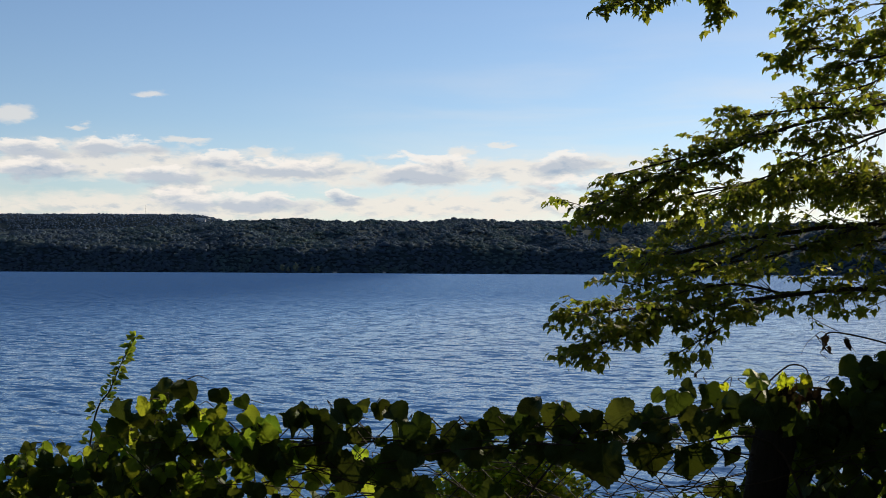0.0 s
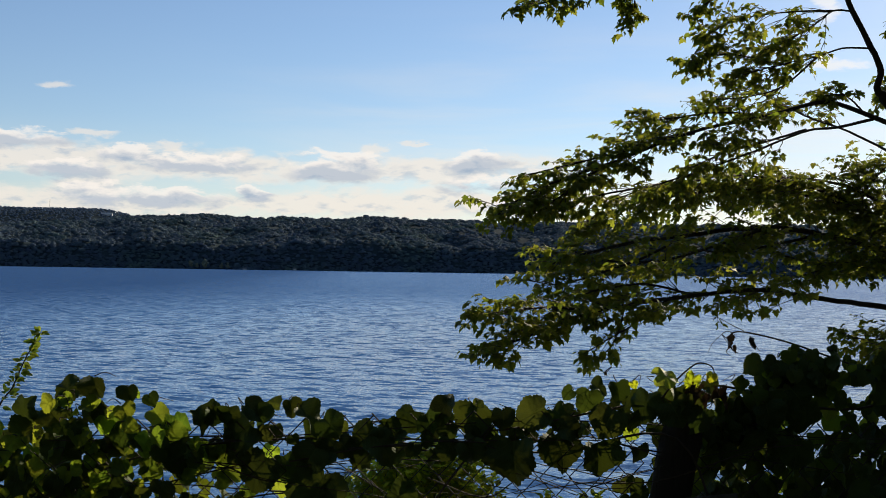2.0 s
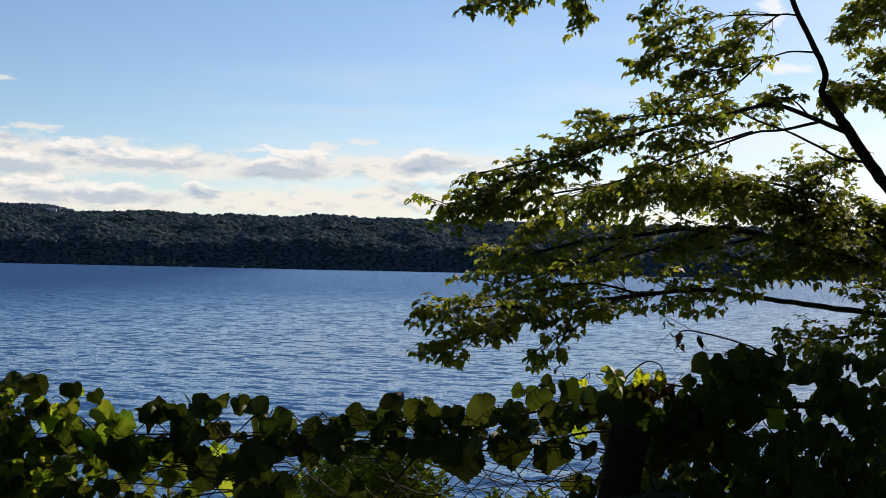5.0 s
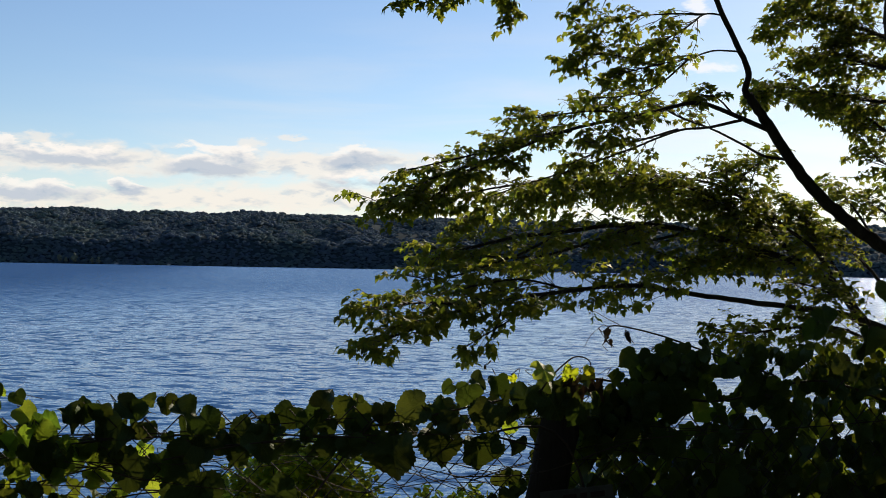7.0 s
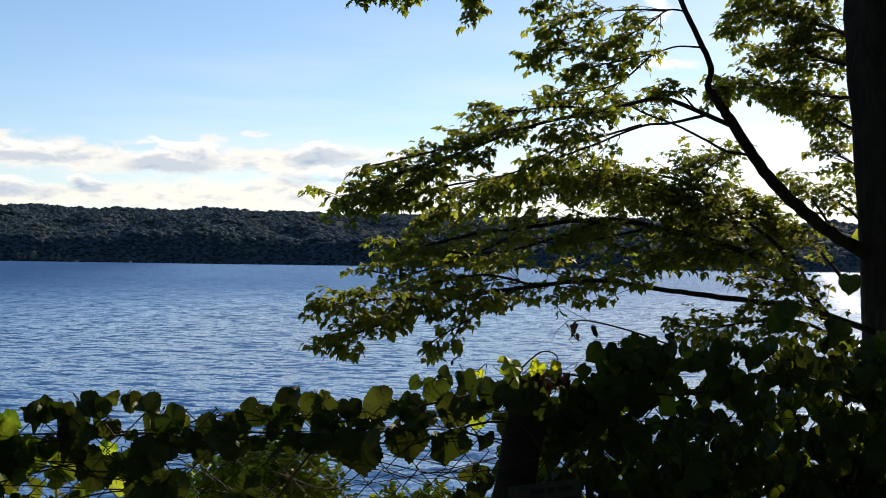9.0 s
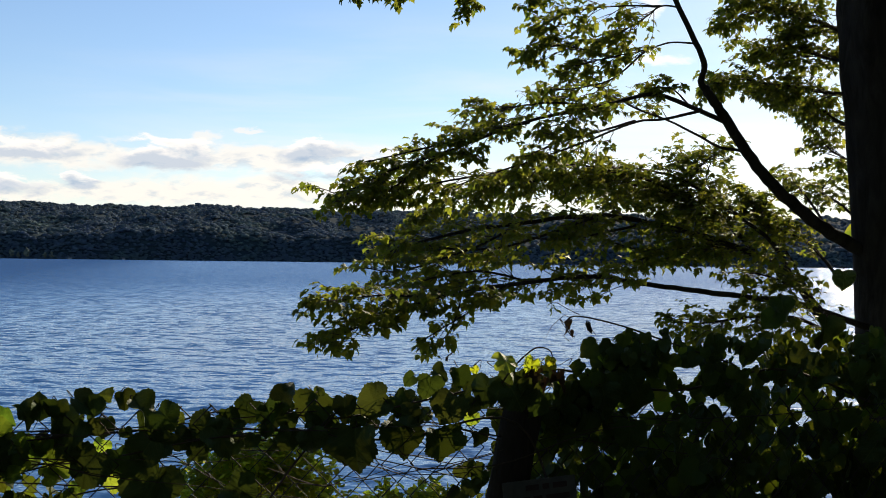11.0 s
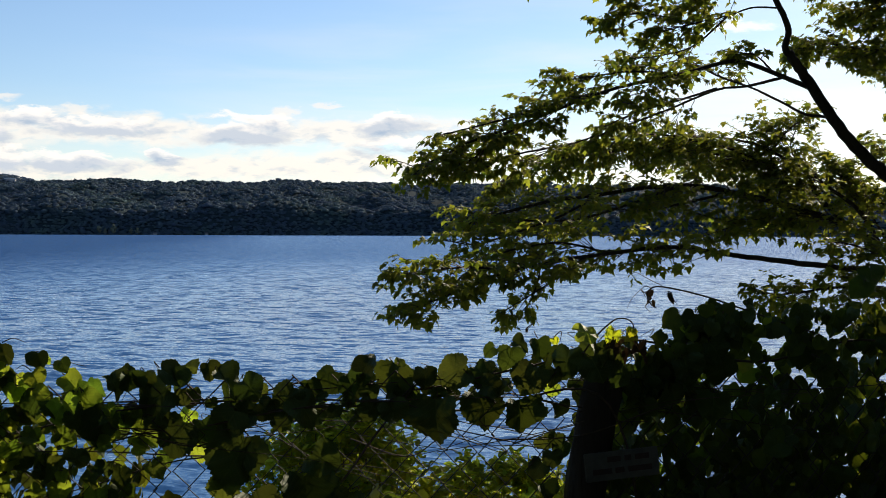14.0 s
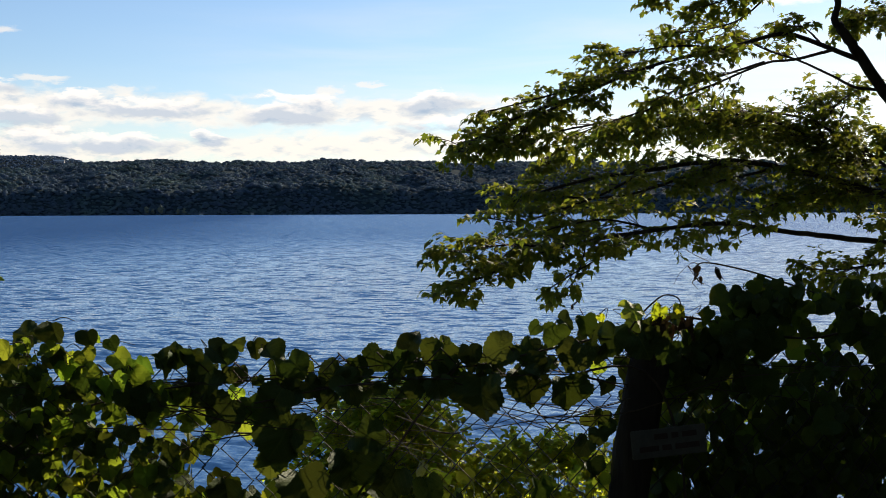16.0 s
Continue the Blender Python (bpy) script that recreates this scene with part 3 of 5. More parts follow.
for k, (az, height) in enumerate(((-8.04, 15.0), (-7.75, 10.0), (-7.34, 17.0), (-6.55, 11.0), (-6.25, 12.0))):
    build_shore_tree(az, height, 40 + k)
for az, width in ((-5.42, 6.5), (-2.96, 5.0)):
    build_cottage(az, width)


def build_farm():
    x, y = -893.0, 4180.0
    ob = new("farm_building")
    ob.location = (x, y, float(land_height(np.array(x), np.array(y))))
    tagged(ob, "long pale farm building on the distant ridge", "building")
    w, d, h, e = 19.0, 6.0, 7.5, 0.8
    v = [(-w, -d, -2), (w, -d, -2), (w, d, -2), (-w, d, -2), (-w, -d, h), (w, -d, h), (w, d, h), (-w, d, h), (-w, 0, h + 3.5), (w, 0, h + 3.5)]
    child("wall", mesh_of("wall", v, [(0, 1, 5, 4), (1, 2, 6, 9, 5), (2, 3, 7, 6), (3, 0, 4, 8, 7)], M_WHITE, smooth=False), ob)
    r = [(-w - e, -d - e, h - 0.4), (w + e, -d - e, h - 0.4), (w + e, 0, h + 3.8), (-w - e, 0, h + 3.8), (-w - e, d + e, h - 0.4), (w + e, d + e, h - 0.4)]
    r = r + [(a, b, c - 0.3) for a, b, c in r]
    child("roof", mesh_of("roof", r, [(0, 1, 2, 3), (3, 2, 5, 4), (6, 9, 8, 7), (9, 10, 11, 8), (0, 6, 7, 1), (4, 5, 11, 10), (0, 3, 9, 6), (3, 4, 10, 9), (1, 7, 8, 2), (2, 8, 11, 5)], M_WHITE, smooth=False), ob)


def build_mast():
    x, y = -1153.0, 4400.0
    ob = new("radio_mast")
    ob.location = (x, y, float(land_height(np.array(x), np.array(y))))
    tagged(ob, "thin grey radio mast above the distant ridge", "mast")
    v, f = tube([Vector((0, 0, z)) for z in (-2.0, 14.0, 28.0, 42.0)], [0.9, 0.75, 0.6, 0.4], 8)
    child("pole", mesh_of("pole", v, f, M_ROOF), ob)
    for z in (32.0, 37.0):
        v, f = tube([Vector((k, 0, z)) for k in (-1.8, 0.0, 1.8)], [0.3, 0.35, 0.3], 6)
        child("crossarm", mesh_of("crossarm", v, f, M_ROOF), ob)


build_farm()
build_mast()


def build_woods_behind():
    """Unseen plain woodland behind and beside the camera, added to keep sky light off the foreground."""
    rng = np.random.default_rng(17)
    blobs = [crown_blob(rng, 2) for _ in range(6)]
    heap = Heap()
    for k in range(1300):
        if k < 900:
            x, y = rng.uniform(-45, 45), rng.uniform(-30, -5)
        else:
            x, y = rng.choice((-1, 1)) * rng.uniform(13, 50), rng.uniform(-8, 6)
        r = rng.uniform(1.4, 3.0)
        v, f = blobs[rng.integers(6)]
        z = float(land_height(np.array(x), np.array(y)))
        heap.add(v * r + np.array([x, y, z + rng.uniform(0.0, 1.0) * 20]), f)
    tagged(new("unseen_woods", heap.mesh("unseen_woods", M_FOREST)), "unseen broadleaf woods behind the camera, added to block sky light", "forest", kind="stuff")


build_woods_behind()


# ---- the maple ----
MAPLE_BLADES = [mesh_of("leaf", v, f, M_MAPLE_ONE, uv) for v, f, uv in MAPLE]


class Tree:
    def __init__(self, ob, seed):
        self.ob, self.rng = ob, random.Random(seed)


def limb(tree, points, r0, r1, leafy=0.35, twigs=14, reach=0.5, leaf=0.036, sag=0.15, lean=(0, 0, 0), single=0):
    """One limb with its own side twigs and leaves. leafy: how far along it the leaves begin."""
    rng = tree.rng
    n = max(14, len(points) * 5)
    path = spline(points, n)
    length = sum((path[i + 1] - path[i]).length for i in range(n - 1))
    for i in range(1, n - 1):
        path[i] = path[i] + Vector([rng.uniform(-1, 1) for _ in range(3)]) * min(0.004, r0 * 0.12)
    v, f = tube(path, [r0 + (r1 - r0) * (i / (n - 1)) ** 0.8 for i in range(n)], 8, 0.05, rng)
    ob = child("limb", mesh_of("limb", v, f, M_BARK), tree.ob)
    wood, green = Heap(), Heap()
    green.single = single
    twigs = round(0.98 * twigs)
    order = list(range(twigs))[::-1]
    for k in order:
        t = leafy + (1 - leafy) * (k + rng.random()) / twigs
        i = min(int(t * (n - 1)), n - 2)
        p = path[i]
        along = (path[i + 1] - path[i]).normalized()
        out = along.cross(Vector((0, 0, 1))) * rng.choice((-1, 1))
        d = (along * rng.uniform(0.35, 1.0) + out * rng.uniform(0.2, 0.9) + Vector((0, 0, rng.uniform(-0.34, 0.42))) + Vector(lean)).normalized()
        twig(wood, green, p, d, reach * rng.uniform(0.55, 1.2) * (1.0 - 0.6 * t), rng, leaf, sag, 1)
    if wood.n:
        child("twig_growth", wood.mesh("twig_growth", M_TWIG), ob, kind="stuff")
    for shape, m in green.loose:
        child("leaf", MAPLE_BLADES[[q is shape for q in MAPLE].index(True)], ob).matrix_basis = m
    if green.n:
        child("foliage", green.mesh("foliage", M_MAPLE), ob, "green pointed maple leaves lit from behind", "stuff")
    return ob


def twig(wood, green, p, d, length, rng, leaf, sag, depth):
    """A thin shoot with leaves in pairs and, once, side shoots."""
    steps = max(3, int(length / max(0.038, 0.6 * leaf)))
    path = [Vector(p)]
    d = Vector(d)
    for i in range(steps):
        d = (d + Vector((rng.uniform(-0.16, 0.16), rng.uniform(-0.16, 0.16), rng.uniform(-0.12, 0.12) - sag * 0.16))).normalized()
        path.append(path[-1] + d * (length / steps))
        if depth and i > 0 and rng.random() < 0.36:
            q = (d * 0.7 + d.cross(Vector((0, 0, 1))) * rng.choice((-1, 1)) * 0.7 + Vector((0, 0, rng.uniform(-0.3, 0.3)))).normalized()
            twig(wood, green, path[-1], q, length * rng.uniform(0.3, 0.55), rng, leaf, sag, depth - 1)
        if i >= 0.3 * steps:
            th = rng.uniform(0, 6.283)
            for k in range(4 if i == steps - 1 else 2):
                hang_leaf(green, path[-1], d, th + (2.6 if k < 2 else 1.3) * k + rng.uniform(-0.5, 0.5), leaf * rng.uniform(0.6, 1.25), rng)
    v, f = tube(path, [0.003 * (1 - 0.7 * i / steps) for i in range(steps + 1)], 3)
    wood.add(v, f)


def hang_leaf(green, p, d, th, size, rng):
    """A leaf held off the twig on its stalk, the blade drooping from there."""
    flat = (Vector((math.cos(th), math.sin(th), 0)) * 0.9 + d * 0.6).normalized()
    at = p + flat * size * rng.uniform(0.3, 0.95) + Vector((0, 0, rng.uniform(-0.3, 0.25) * size))
    tip = flat + Vector((rng.uniform(-0.3, 0.3), rng.uniform(-0.3, 0.3), rng.uniform(-1.1, 0.25)))
    up = Vector((rng.uniform(-0.6, 0.6), rng.uniform(-0.6, 0.6), 1.0))
    put_leaf(green, (MAPLE if size < 0.06 else MAPLE_FAR)[rng.randrange(5)], at, facing(up, tip), size)


def build_maple():
    ob = new("maple_tree")
    ob.location = (4.16, 6.0, -2.2)
    tagged(ob, "maple tree with dark bark and backlit green leaves", "tree")
    tree = Tree(ob, 11)
    base = ob.location.copy()

    def rel(points):
        return [Vector(p) - base for p in points]

    # above the view it bends right, so that sun reaches the post's leaves
    path = spline(rel([(4.30, 6.0, -2.3), (4.24, 6.0, -1.6), (4.14, 6.0, 0.0), (4.07, 6.0, 1.3), (4.00, 6.0, 2.2), (3.92, 6.02, 3.15), (4.03, 6.05, 3.55), (4.16, 6.1, 4.6), (4.18, 6.2, 6.2)]), 40)
    rad = [0.23 + 0.14 * max(0, 1 - i / 6) ** 2 - 0.06 * (i / 39) for i in range(40)]
    v, f = tube(path, rad, 20, 0.035, tree.rng)
    child("trunk", mesh_of("trunk", v, f, M_BARK), ob, "thick dark furrowed trunk")

    def L(points, *a, **k):
        return limb(tree, rel(points), *a, **k)

    L([(3.88, 6.0, 1.66), (3.61, 5.96, 1.78), (3.34, 5.92, 1.95), (3.12, 5.88, 2.13), (2.94, 5.84, 2.34), (2.81, 5.8, 2.48), (2.755, 5.8, 2.555)], 0.043, 0.023, twigs=0)
    L([(2.765, 5.8, 2.535), (2.725, 5.78, 2.575), (2.735, 5.76, 2.67), (2.65, 5.72, 2.80), (2.51, 5.68, 3.02), (2.42, 5.64, 3.22), (2.26, 5.6, 3.44)], 0.021, 0.011, leafy=0.75, twigs=10, reach=0.32)
    L([(2.91, 5.85, 2.37), (2.59, 5.77, 2.46), (2.39, 5.69, 2.48), (2.06, 5.61, 2.39), (1.66, 5.52, 2.29), (1.29, 5.44, 2.14), (0.94, 5.36, 2.01), (0.78, 5.29, 1.93), (0.67, 5.25, 1.86)], 0.015, 0.003, leafy=0.32, twigs=68, reach=0.34)
    L([(2.73, 5.8, 2.42), (2.5, 5.75, 2.36), (2.31, 5.7, 2.33), (2.01, 5.65, 2.21), (1.66, 5.6, 2.08), (1.41, 5.55, 2.0), (1.17, 5.5, 1.9)], 0.009, 0.002, leafy=0.40, twigs=29, reach=0.27)
    L([(3.04, 5.9, 2.22), (2.93, 5.95, 2.24), (2.81, 6.0, 2.31), (2.66, 6.05, 2.39), (2.48, 6.1, 2.46), (2.25, 6.15, 2.58), (2.07, 6.2, 2.62)], 0.010, 0.003, leafy=0.5, twigs=24, reach=0.3, lean=(0, 0, 0.2))
    L([(2.66, 5.7, 2.77), (2.49, 5.68, 2.76), (2.35, 5.65, 2.71), (2.12, 5.62, 2.65), (1.87, 5.6, 2.57)], 0.006, 0.002, leafy=0.45, twigs=30, reach=0.26)
    L([(2.56, 5.7, 2.96), (2.47, 5.75, 2.97), (2.41, 5.8, 2.92), (2.3, 5.85, 2.85), (2.13, 5.9, 2.77)], 0.006, 0.002, leafy=0.30, twigs=31, reach=0.27)
    L([(3.88, 6.2, 1.1), (3.67, 6.17, 1.3), (3.5, 6.13, 1.49), (3.26, 6.1, 1.62), (2.92, 6.07, 1.73), (2.52, 6.03, 1.81), (2.21, 6.0, 1.84), (1.77, 5.97, 1.79), (1.35, 5.93, 1.72), (1.01, 5.9, 1.62)], 0.030, 0.006, leafy=0.25, twigs=120, reach=0.37)
    L([(3.3, 6.2, 1.64), (3.2, 6.26, 1.76), (3.11, 6.31, 1.86), (2.99, 6.37, 1.93), (2.76, 6.43, 2.02), (2.46, 6.49, 2.07), (2.19, 6.54, 2.08), (1.92, 6.6, 2.04)], 0.018, 0.004, leafy=0.15, twigs=120, reach=0.39, sag=0.5)
    L([(3.17, 6.2, 1.66), (2.95, 6.12, 1.68), (2.71, 6.05, 1.66), (2.44, 5.98, 1.59), (2.18, 5.9, 1.51)], 0.006, 0.002, leafy=0.25, twigs=28, reach=0.26)
    L([(3.84, 5.9, 1.22), (3.35, 5.81, 1.36), (2.99, 5.72, 1.4), (2.68, 5.63, 1.43), (2.32, 5.54, 1.47), (1.98, 5.45, 1.51), (1.63, 5.36, 1.48), (1.26, 5.27, 1.43), (1.03, 5.18, 1.38), (0.8, 5.09, 1.3), (0.59, 5.0, 1.23)], 0.021, 0.004, single=170, leafy=0.42, twigs=102, reach=0.32)
    L([(3.94, 6.1, 2.39), (3.87, 6.28, 2.46), (3.86, 6.45, 2.55), (3.73, 6.62, 2.62), (3.54, 6.8, 2.73), (3.25, 6.8, 2.74)], 0.016, 0.003, leafy=0.06, twigs=90, reach=0.30)
    L([(3.86, 6.1, 2.61), (3.75, 6.2, 2.62), (3.62, 6.3, 2.66), (3.48, 6.4, 2.69), (3.27, 6.5, 2.73), (3.12, 6.5, 2.66)], 0.012, 0.003, leafy=0.06, twigs=90, reach=0.27)
    L([(3.84, 6.1, 2.79), (3.75, 6.27, 2.85), (3.62, 6.43, 2.94), (3.55, 6.6, 2.9)], 0.012, 0.003, leafy=0.06, twigs=70, reach=0.32)
    L([(3.83, 6.1, 3.2), (3.67, 6.27, 3.3), (3.53, 6.43, 3.29), (3.35, 6.6, 3.25)], 0.012, 0.003, leafy=0.06, twigs=64, reach=0.34)
    L([(3.92, 6.1, 2.19), (3.89, 6.23, 2.23), (3.86, 6.37, 2.31), (3.86, 6.5, 2.43)], 0.008, 0.003, leafy=0.1, twigs=24, reach=0.3)
    L([(2.47, 5.75, 2.97), (2.25, 5.71, 2.95), (2.01, 5.68, 2.91), (1.83, 5.64, 2.84), (1.74, 5.6, 2.74)], 0.006, 0.002, leafy=0.25, twigs=26, reach=0.26)
    L([(2.37, 5.7, 2.72), (2.21, 5.77, 2.57), (2.04, 5.83, 2.52), (1.87, 5.9, 2.51)], 0.006, 0.002, leafy=0.3, twigs=18, reach=0.26)
    L([(3.47, 5.6, 1.18), (3.3, 5.55, 1.38), (3.14, 5.5, 1.46), (2.95, 5.45, 1.52), (2.79, 5.4, 1.54)], 0.010, 0.003, leafy=0.15, twigs=34, reach=0.3)
    L([(3.87, 6.1, 2.95), (3.84, 6.3, 3.04), (3.73, 6.5, 3.14), (3.56, 6.7, 3.21), (3.45, 6.9, 3.13)], 0.018, 0.003, leafy=0.05, twigs=96, reach=0.36)
    L([(2.26, 5.6, 3.44), (1.74, 5.42, 3.3), (1.32, 5.25, 3.07), (1.03, 5.08, 2.88), (0.77, 4.9, 2.75)], 0.012, 0.003, single=120, leafy=0.45, twigs=36, reach=0.29)
    L([(1.3, 5.2, 3.05), (1.27, 5.15, 2.93), (1.25, 5.1, 2.77)], 0.005, 0.002, leafy=0.2, twigs=17, reach=0.20)
    L([(1.75, 5.9, 1.79), (1.51, 5.82, 1.67), (1.25, 5.75, 1.58), (1.03, 5.68, 1.52), (0.86, 5.6, 1.54)], 0.008, 0.003, leafy=0.1, twigs=28, reach=0.30)
    L([(2.17, 5.9, 1.83), (1.93, 5.94, 1.74), (1.68, 5.98, 1.66), (1.44, 6.02, 1.64), (1.19, 6.06, 1.67), (0.95, 6.1, 1.7)], 0.010, 0.003, leafy=0.2, twigs=40, reach=0.34)
    L([(1.49, 5.3, 1.47), (1.34, 5.23, 1.37), (1.19, 5.17, 1.29), (1.03, 5.1, 1.21)], 0.006, 0.002, leafy=0.15, twigs=14, reach=0.24)
    L([(1.08, 5.2, 1.41), (0.88, 5.13, 1.42), (0.72, 5.07, 1.41), (0.61, 5.0, 1.38)], 0.006, 0.002, leafy=0.1, twigs=32, reach=0.26)
    L([(1.64, 5.4, 1.48), (1.41, 5.43, 1.53), (1.19, 5.47, 1.5), (1.03, 5.5, 1.44)], 0.007, 0.003, leafy=0.1, twigs=25, reach=0.28)
    L([(1.66, 5.5, 2.28), (1.47, 5.45, 2.24), (1.23, 5.4, 2.16), (0.99, 5.35, 2.09), (0.77, 5.3, 2.03)], 0.008, 0.003, leafy=0.1, twigs=26, reach=0.26)
    L([(1.28, 5.4, 2.13), (1.11, 5.4, 2.05), (0.95, 5.4, 1.93), (0.79, 5.4, 1.86)], 0.006, 0.002, leafy=0.1, twigs=28, reach=0.24)
    L([(2.05, 5.6, 2.39), (1.83, 5.67, 2.41), (1.6, 5.73, 2.38), (1.47, 5.8, 2.37)], 0.007, 0.003, leafy=0.35, twigs=20, reach=0.24)
    L([(3.64, 6.0, 1.78), (3.65, 6.2, 1.95), (3.65, 6.4, 2.08), (3.64, 6.6, 2.15)], 0.010, 0.003, leafy=0.2, twigs=26, reach=0.22)
    L([(3.9, 6.1, 1.85), (3.9, 6.3, 1.96), (3.9, 6.5, 2.04), (4.1, 6.7, 2.17)], 0.010, 0.003, leafy=0.2, twigs=26, reach=0.22)
    L([(3.51, 5.6, 1.15), (3.18, 5.5, 1.29), (2.86, 5.4, 1.31), (2.59, 5.3, 1.29), (2.38, 5.2, 1.28)], 0.012, 0.003, leafy=0.15, twigs=52, reach=0.34)
    L([(3.01, 6.4, 1.93), (2.95, 6.43, 2.04), (3.07, 6.47, 2.19), (3.16, 6.5, 2.25)], 0.010, 0.003, leafy=0.2, twigs=33, reach=0.28)
    L([(2.55, 6.1, 1.81), (2.28, 6.0, 1.75), (1.98, 5.9, 1.7), (1.76, 5.8, 1.71)], 0.009, 0.003, leafy=0.2, twigs=24, reach=0.30)
    L([(3.54, 6.2, 1.49), (3.42, 6.25, 1.71), (3.22, 6.3, 1.87), (3.02, 6.35, 2.01), (2.82, 6.4, 2.11), (2.55, 6.45, 2.15), (2.28, 6.5, 2.13)], 0.016, 0.004, leafy=0.25, twigs=70, reach=0.38, sag=0.5)
    L([(3.22, 6.3, 1.77), (3.15, 6.4, 1.95), (3.11, 6.5, 2.09), (3.19, 6.6, 2.22)], 0.008, 0.003, leafy=0.15, twigs=9, reach=0.30)
    L([(3.82, 6.1, 1.44), (3.75, 6.2, 1.6), (3.66, 6.3, 1.73), (3.53, 6.4, 1.81), (3.47, 6.5, 1.96)], 0.013, 0.003, leafy=0.25, twigs=44, reach=0.34)
    L([(3.69, 6.2, 1.3), (3.6, 6.3, 1.57), (3.53, 6.4, 1.75), (3.47, 6.5, 1.89), (3.37, 6.6, 2.03)], 0.013, 0.003, leafy=0.3, twigs=54, reach=0.34)
    L([(1.25, 5.2, 1.44), (1.23, 5.2, 1.34), (1.19, 5.2, 1.25), (1.13, 5.2, 1.18), (1.09, 5.2, 1.13)], 0.004, 0.002, leafy=0.3, twigs=4, reach=0.10)
    L([(3.32, 6.2, 1.62), (3.07, 6.15, 1.7), (2.83, 6.1, 1.65), (2.6, 6.05, 1.63), (2.31, 6.0, 1.69)], 0.008, 0.003, leafy=0.2, twigs=40, reach=0.26)
    L([(2.96, 6.3, 1.93), (2.71, 6.32, 2.05), (2.47, 6.34, 2.11), (2.2, 6.36, 2.15), (1.93, 6.38, 2.11), (1.66, 6.4, 2.01)], 0.009, 0.003, leafy=0.2, twigs=84, reach=0.34, sag=0.6)
    L([(2.35, 5.8, 2.35), (2.1, 5.73, 2.27), (1.86, 5.67, 2.2), (1.66, 5.6, 2.11)], 0.007, 0.003, leafy=0.3, twigs=24, reach=0.26)
    L([(2.66, 5.8, 2.45), (2.58, 5.77, 2.51), (2.5, 5.73, 2.53), (2.36, 5.7, 2.51)], 0.006, 0.002, leafy=0.3, twigs=12, reach=0.15)
    L([(2.18, 5.7, 2.67), (1.98, 5.67, 2.7), (1.83, 5.63, 2.7), (1.7, 5.6, 2.65)], 0.006, 0.002, leafy=0.15, twigs=26, reach=0.26)
    L([(1.48, 5.6, 2.02), (1.26, 5.55, 1.98), (1.07, 5.5, 1.93), (0.92, 5.45, 1.91), (0.79, 5.4, 1.89)], 0.006, 0.002, leafy=0.15, twigs=28, reach=0.26)
    L([(2.17, 6.5, 2.08), (1.88, 6.45, 2.04), (1.63, 6.4, 1.99), (1.41, 6.35, 1.92), (1.24, 6.3, 1.85)], 0.007, 0.002, leafy=0.15, twigs=60, reach=0.3, sag=0.5)
    L([(2.32, 5.6, 3.29), (2.05, 5.53, 3.17), (1.81, 5.47, 3.0), (1.63, 5.4, 2.86)], 0.008, 0.003, leafy=0.25, twigs=20, reach=0.22)
    # unseen low limbs right of the view, added to shade the vine curtain
    for k in range(11):
        z0 = 1.7 + 0.26 * k
        L([(4.15, 6.05, z0), (4.9, 6.3, z0 + 0.2), (5.6, 6.4, z0 + 0.15), (6.5, 6.3, z0 - 0.1)], 0.022, 0.006, leafy=0.08, twigs=16, reach=0.6, leaf=0.15)
    # the crown above, kept out of view: dims the sky, left open on the sun's side
    rng = tree.rng
    for k in range(26):
        th = math.radians(rng.uniform(170, 372))
        reach = rng.uniform(2.2, 4.2)
        z0 = rng.uniform(4.2, 6.0)
        x1, y1 = 3.9 + reach * math.cos(th), 6.05 + reach * math.sin(th)
        if math.atan2(x1, y1) > radians(38):
            z1 = z0 + rng.uniform(0.0, 1.2)
        else:
            z1 = max(z0 + 0.4, 2.6 + 0.30 * math.hypot(x1, y1) + rng.uniform(0, 1.2))
        zm = 0.4 * z0 + 0.6 * z1 + 0.3
        L([(4.14, 6.08, z0), (3.9 + 0.45 * (x1 - 3.9), 6.05 + 0.45 * (y1 - 6.05), zm), (x1, y1, z1)], 0.045, 0.008, leafy=0.15, twigs=13, reach=0.8, leaf=0.16)


build_maple()


# ---- the fence ----
FENCE_Y = 2.3


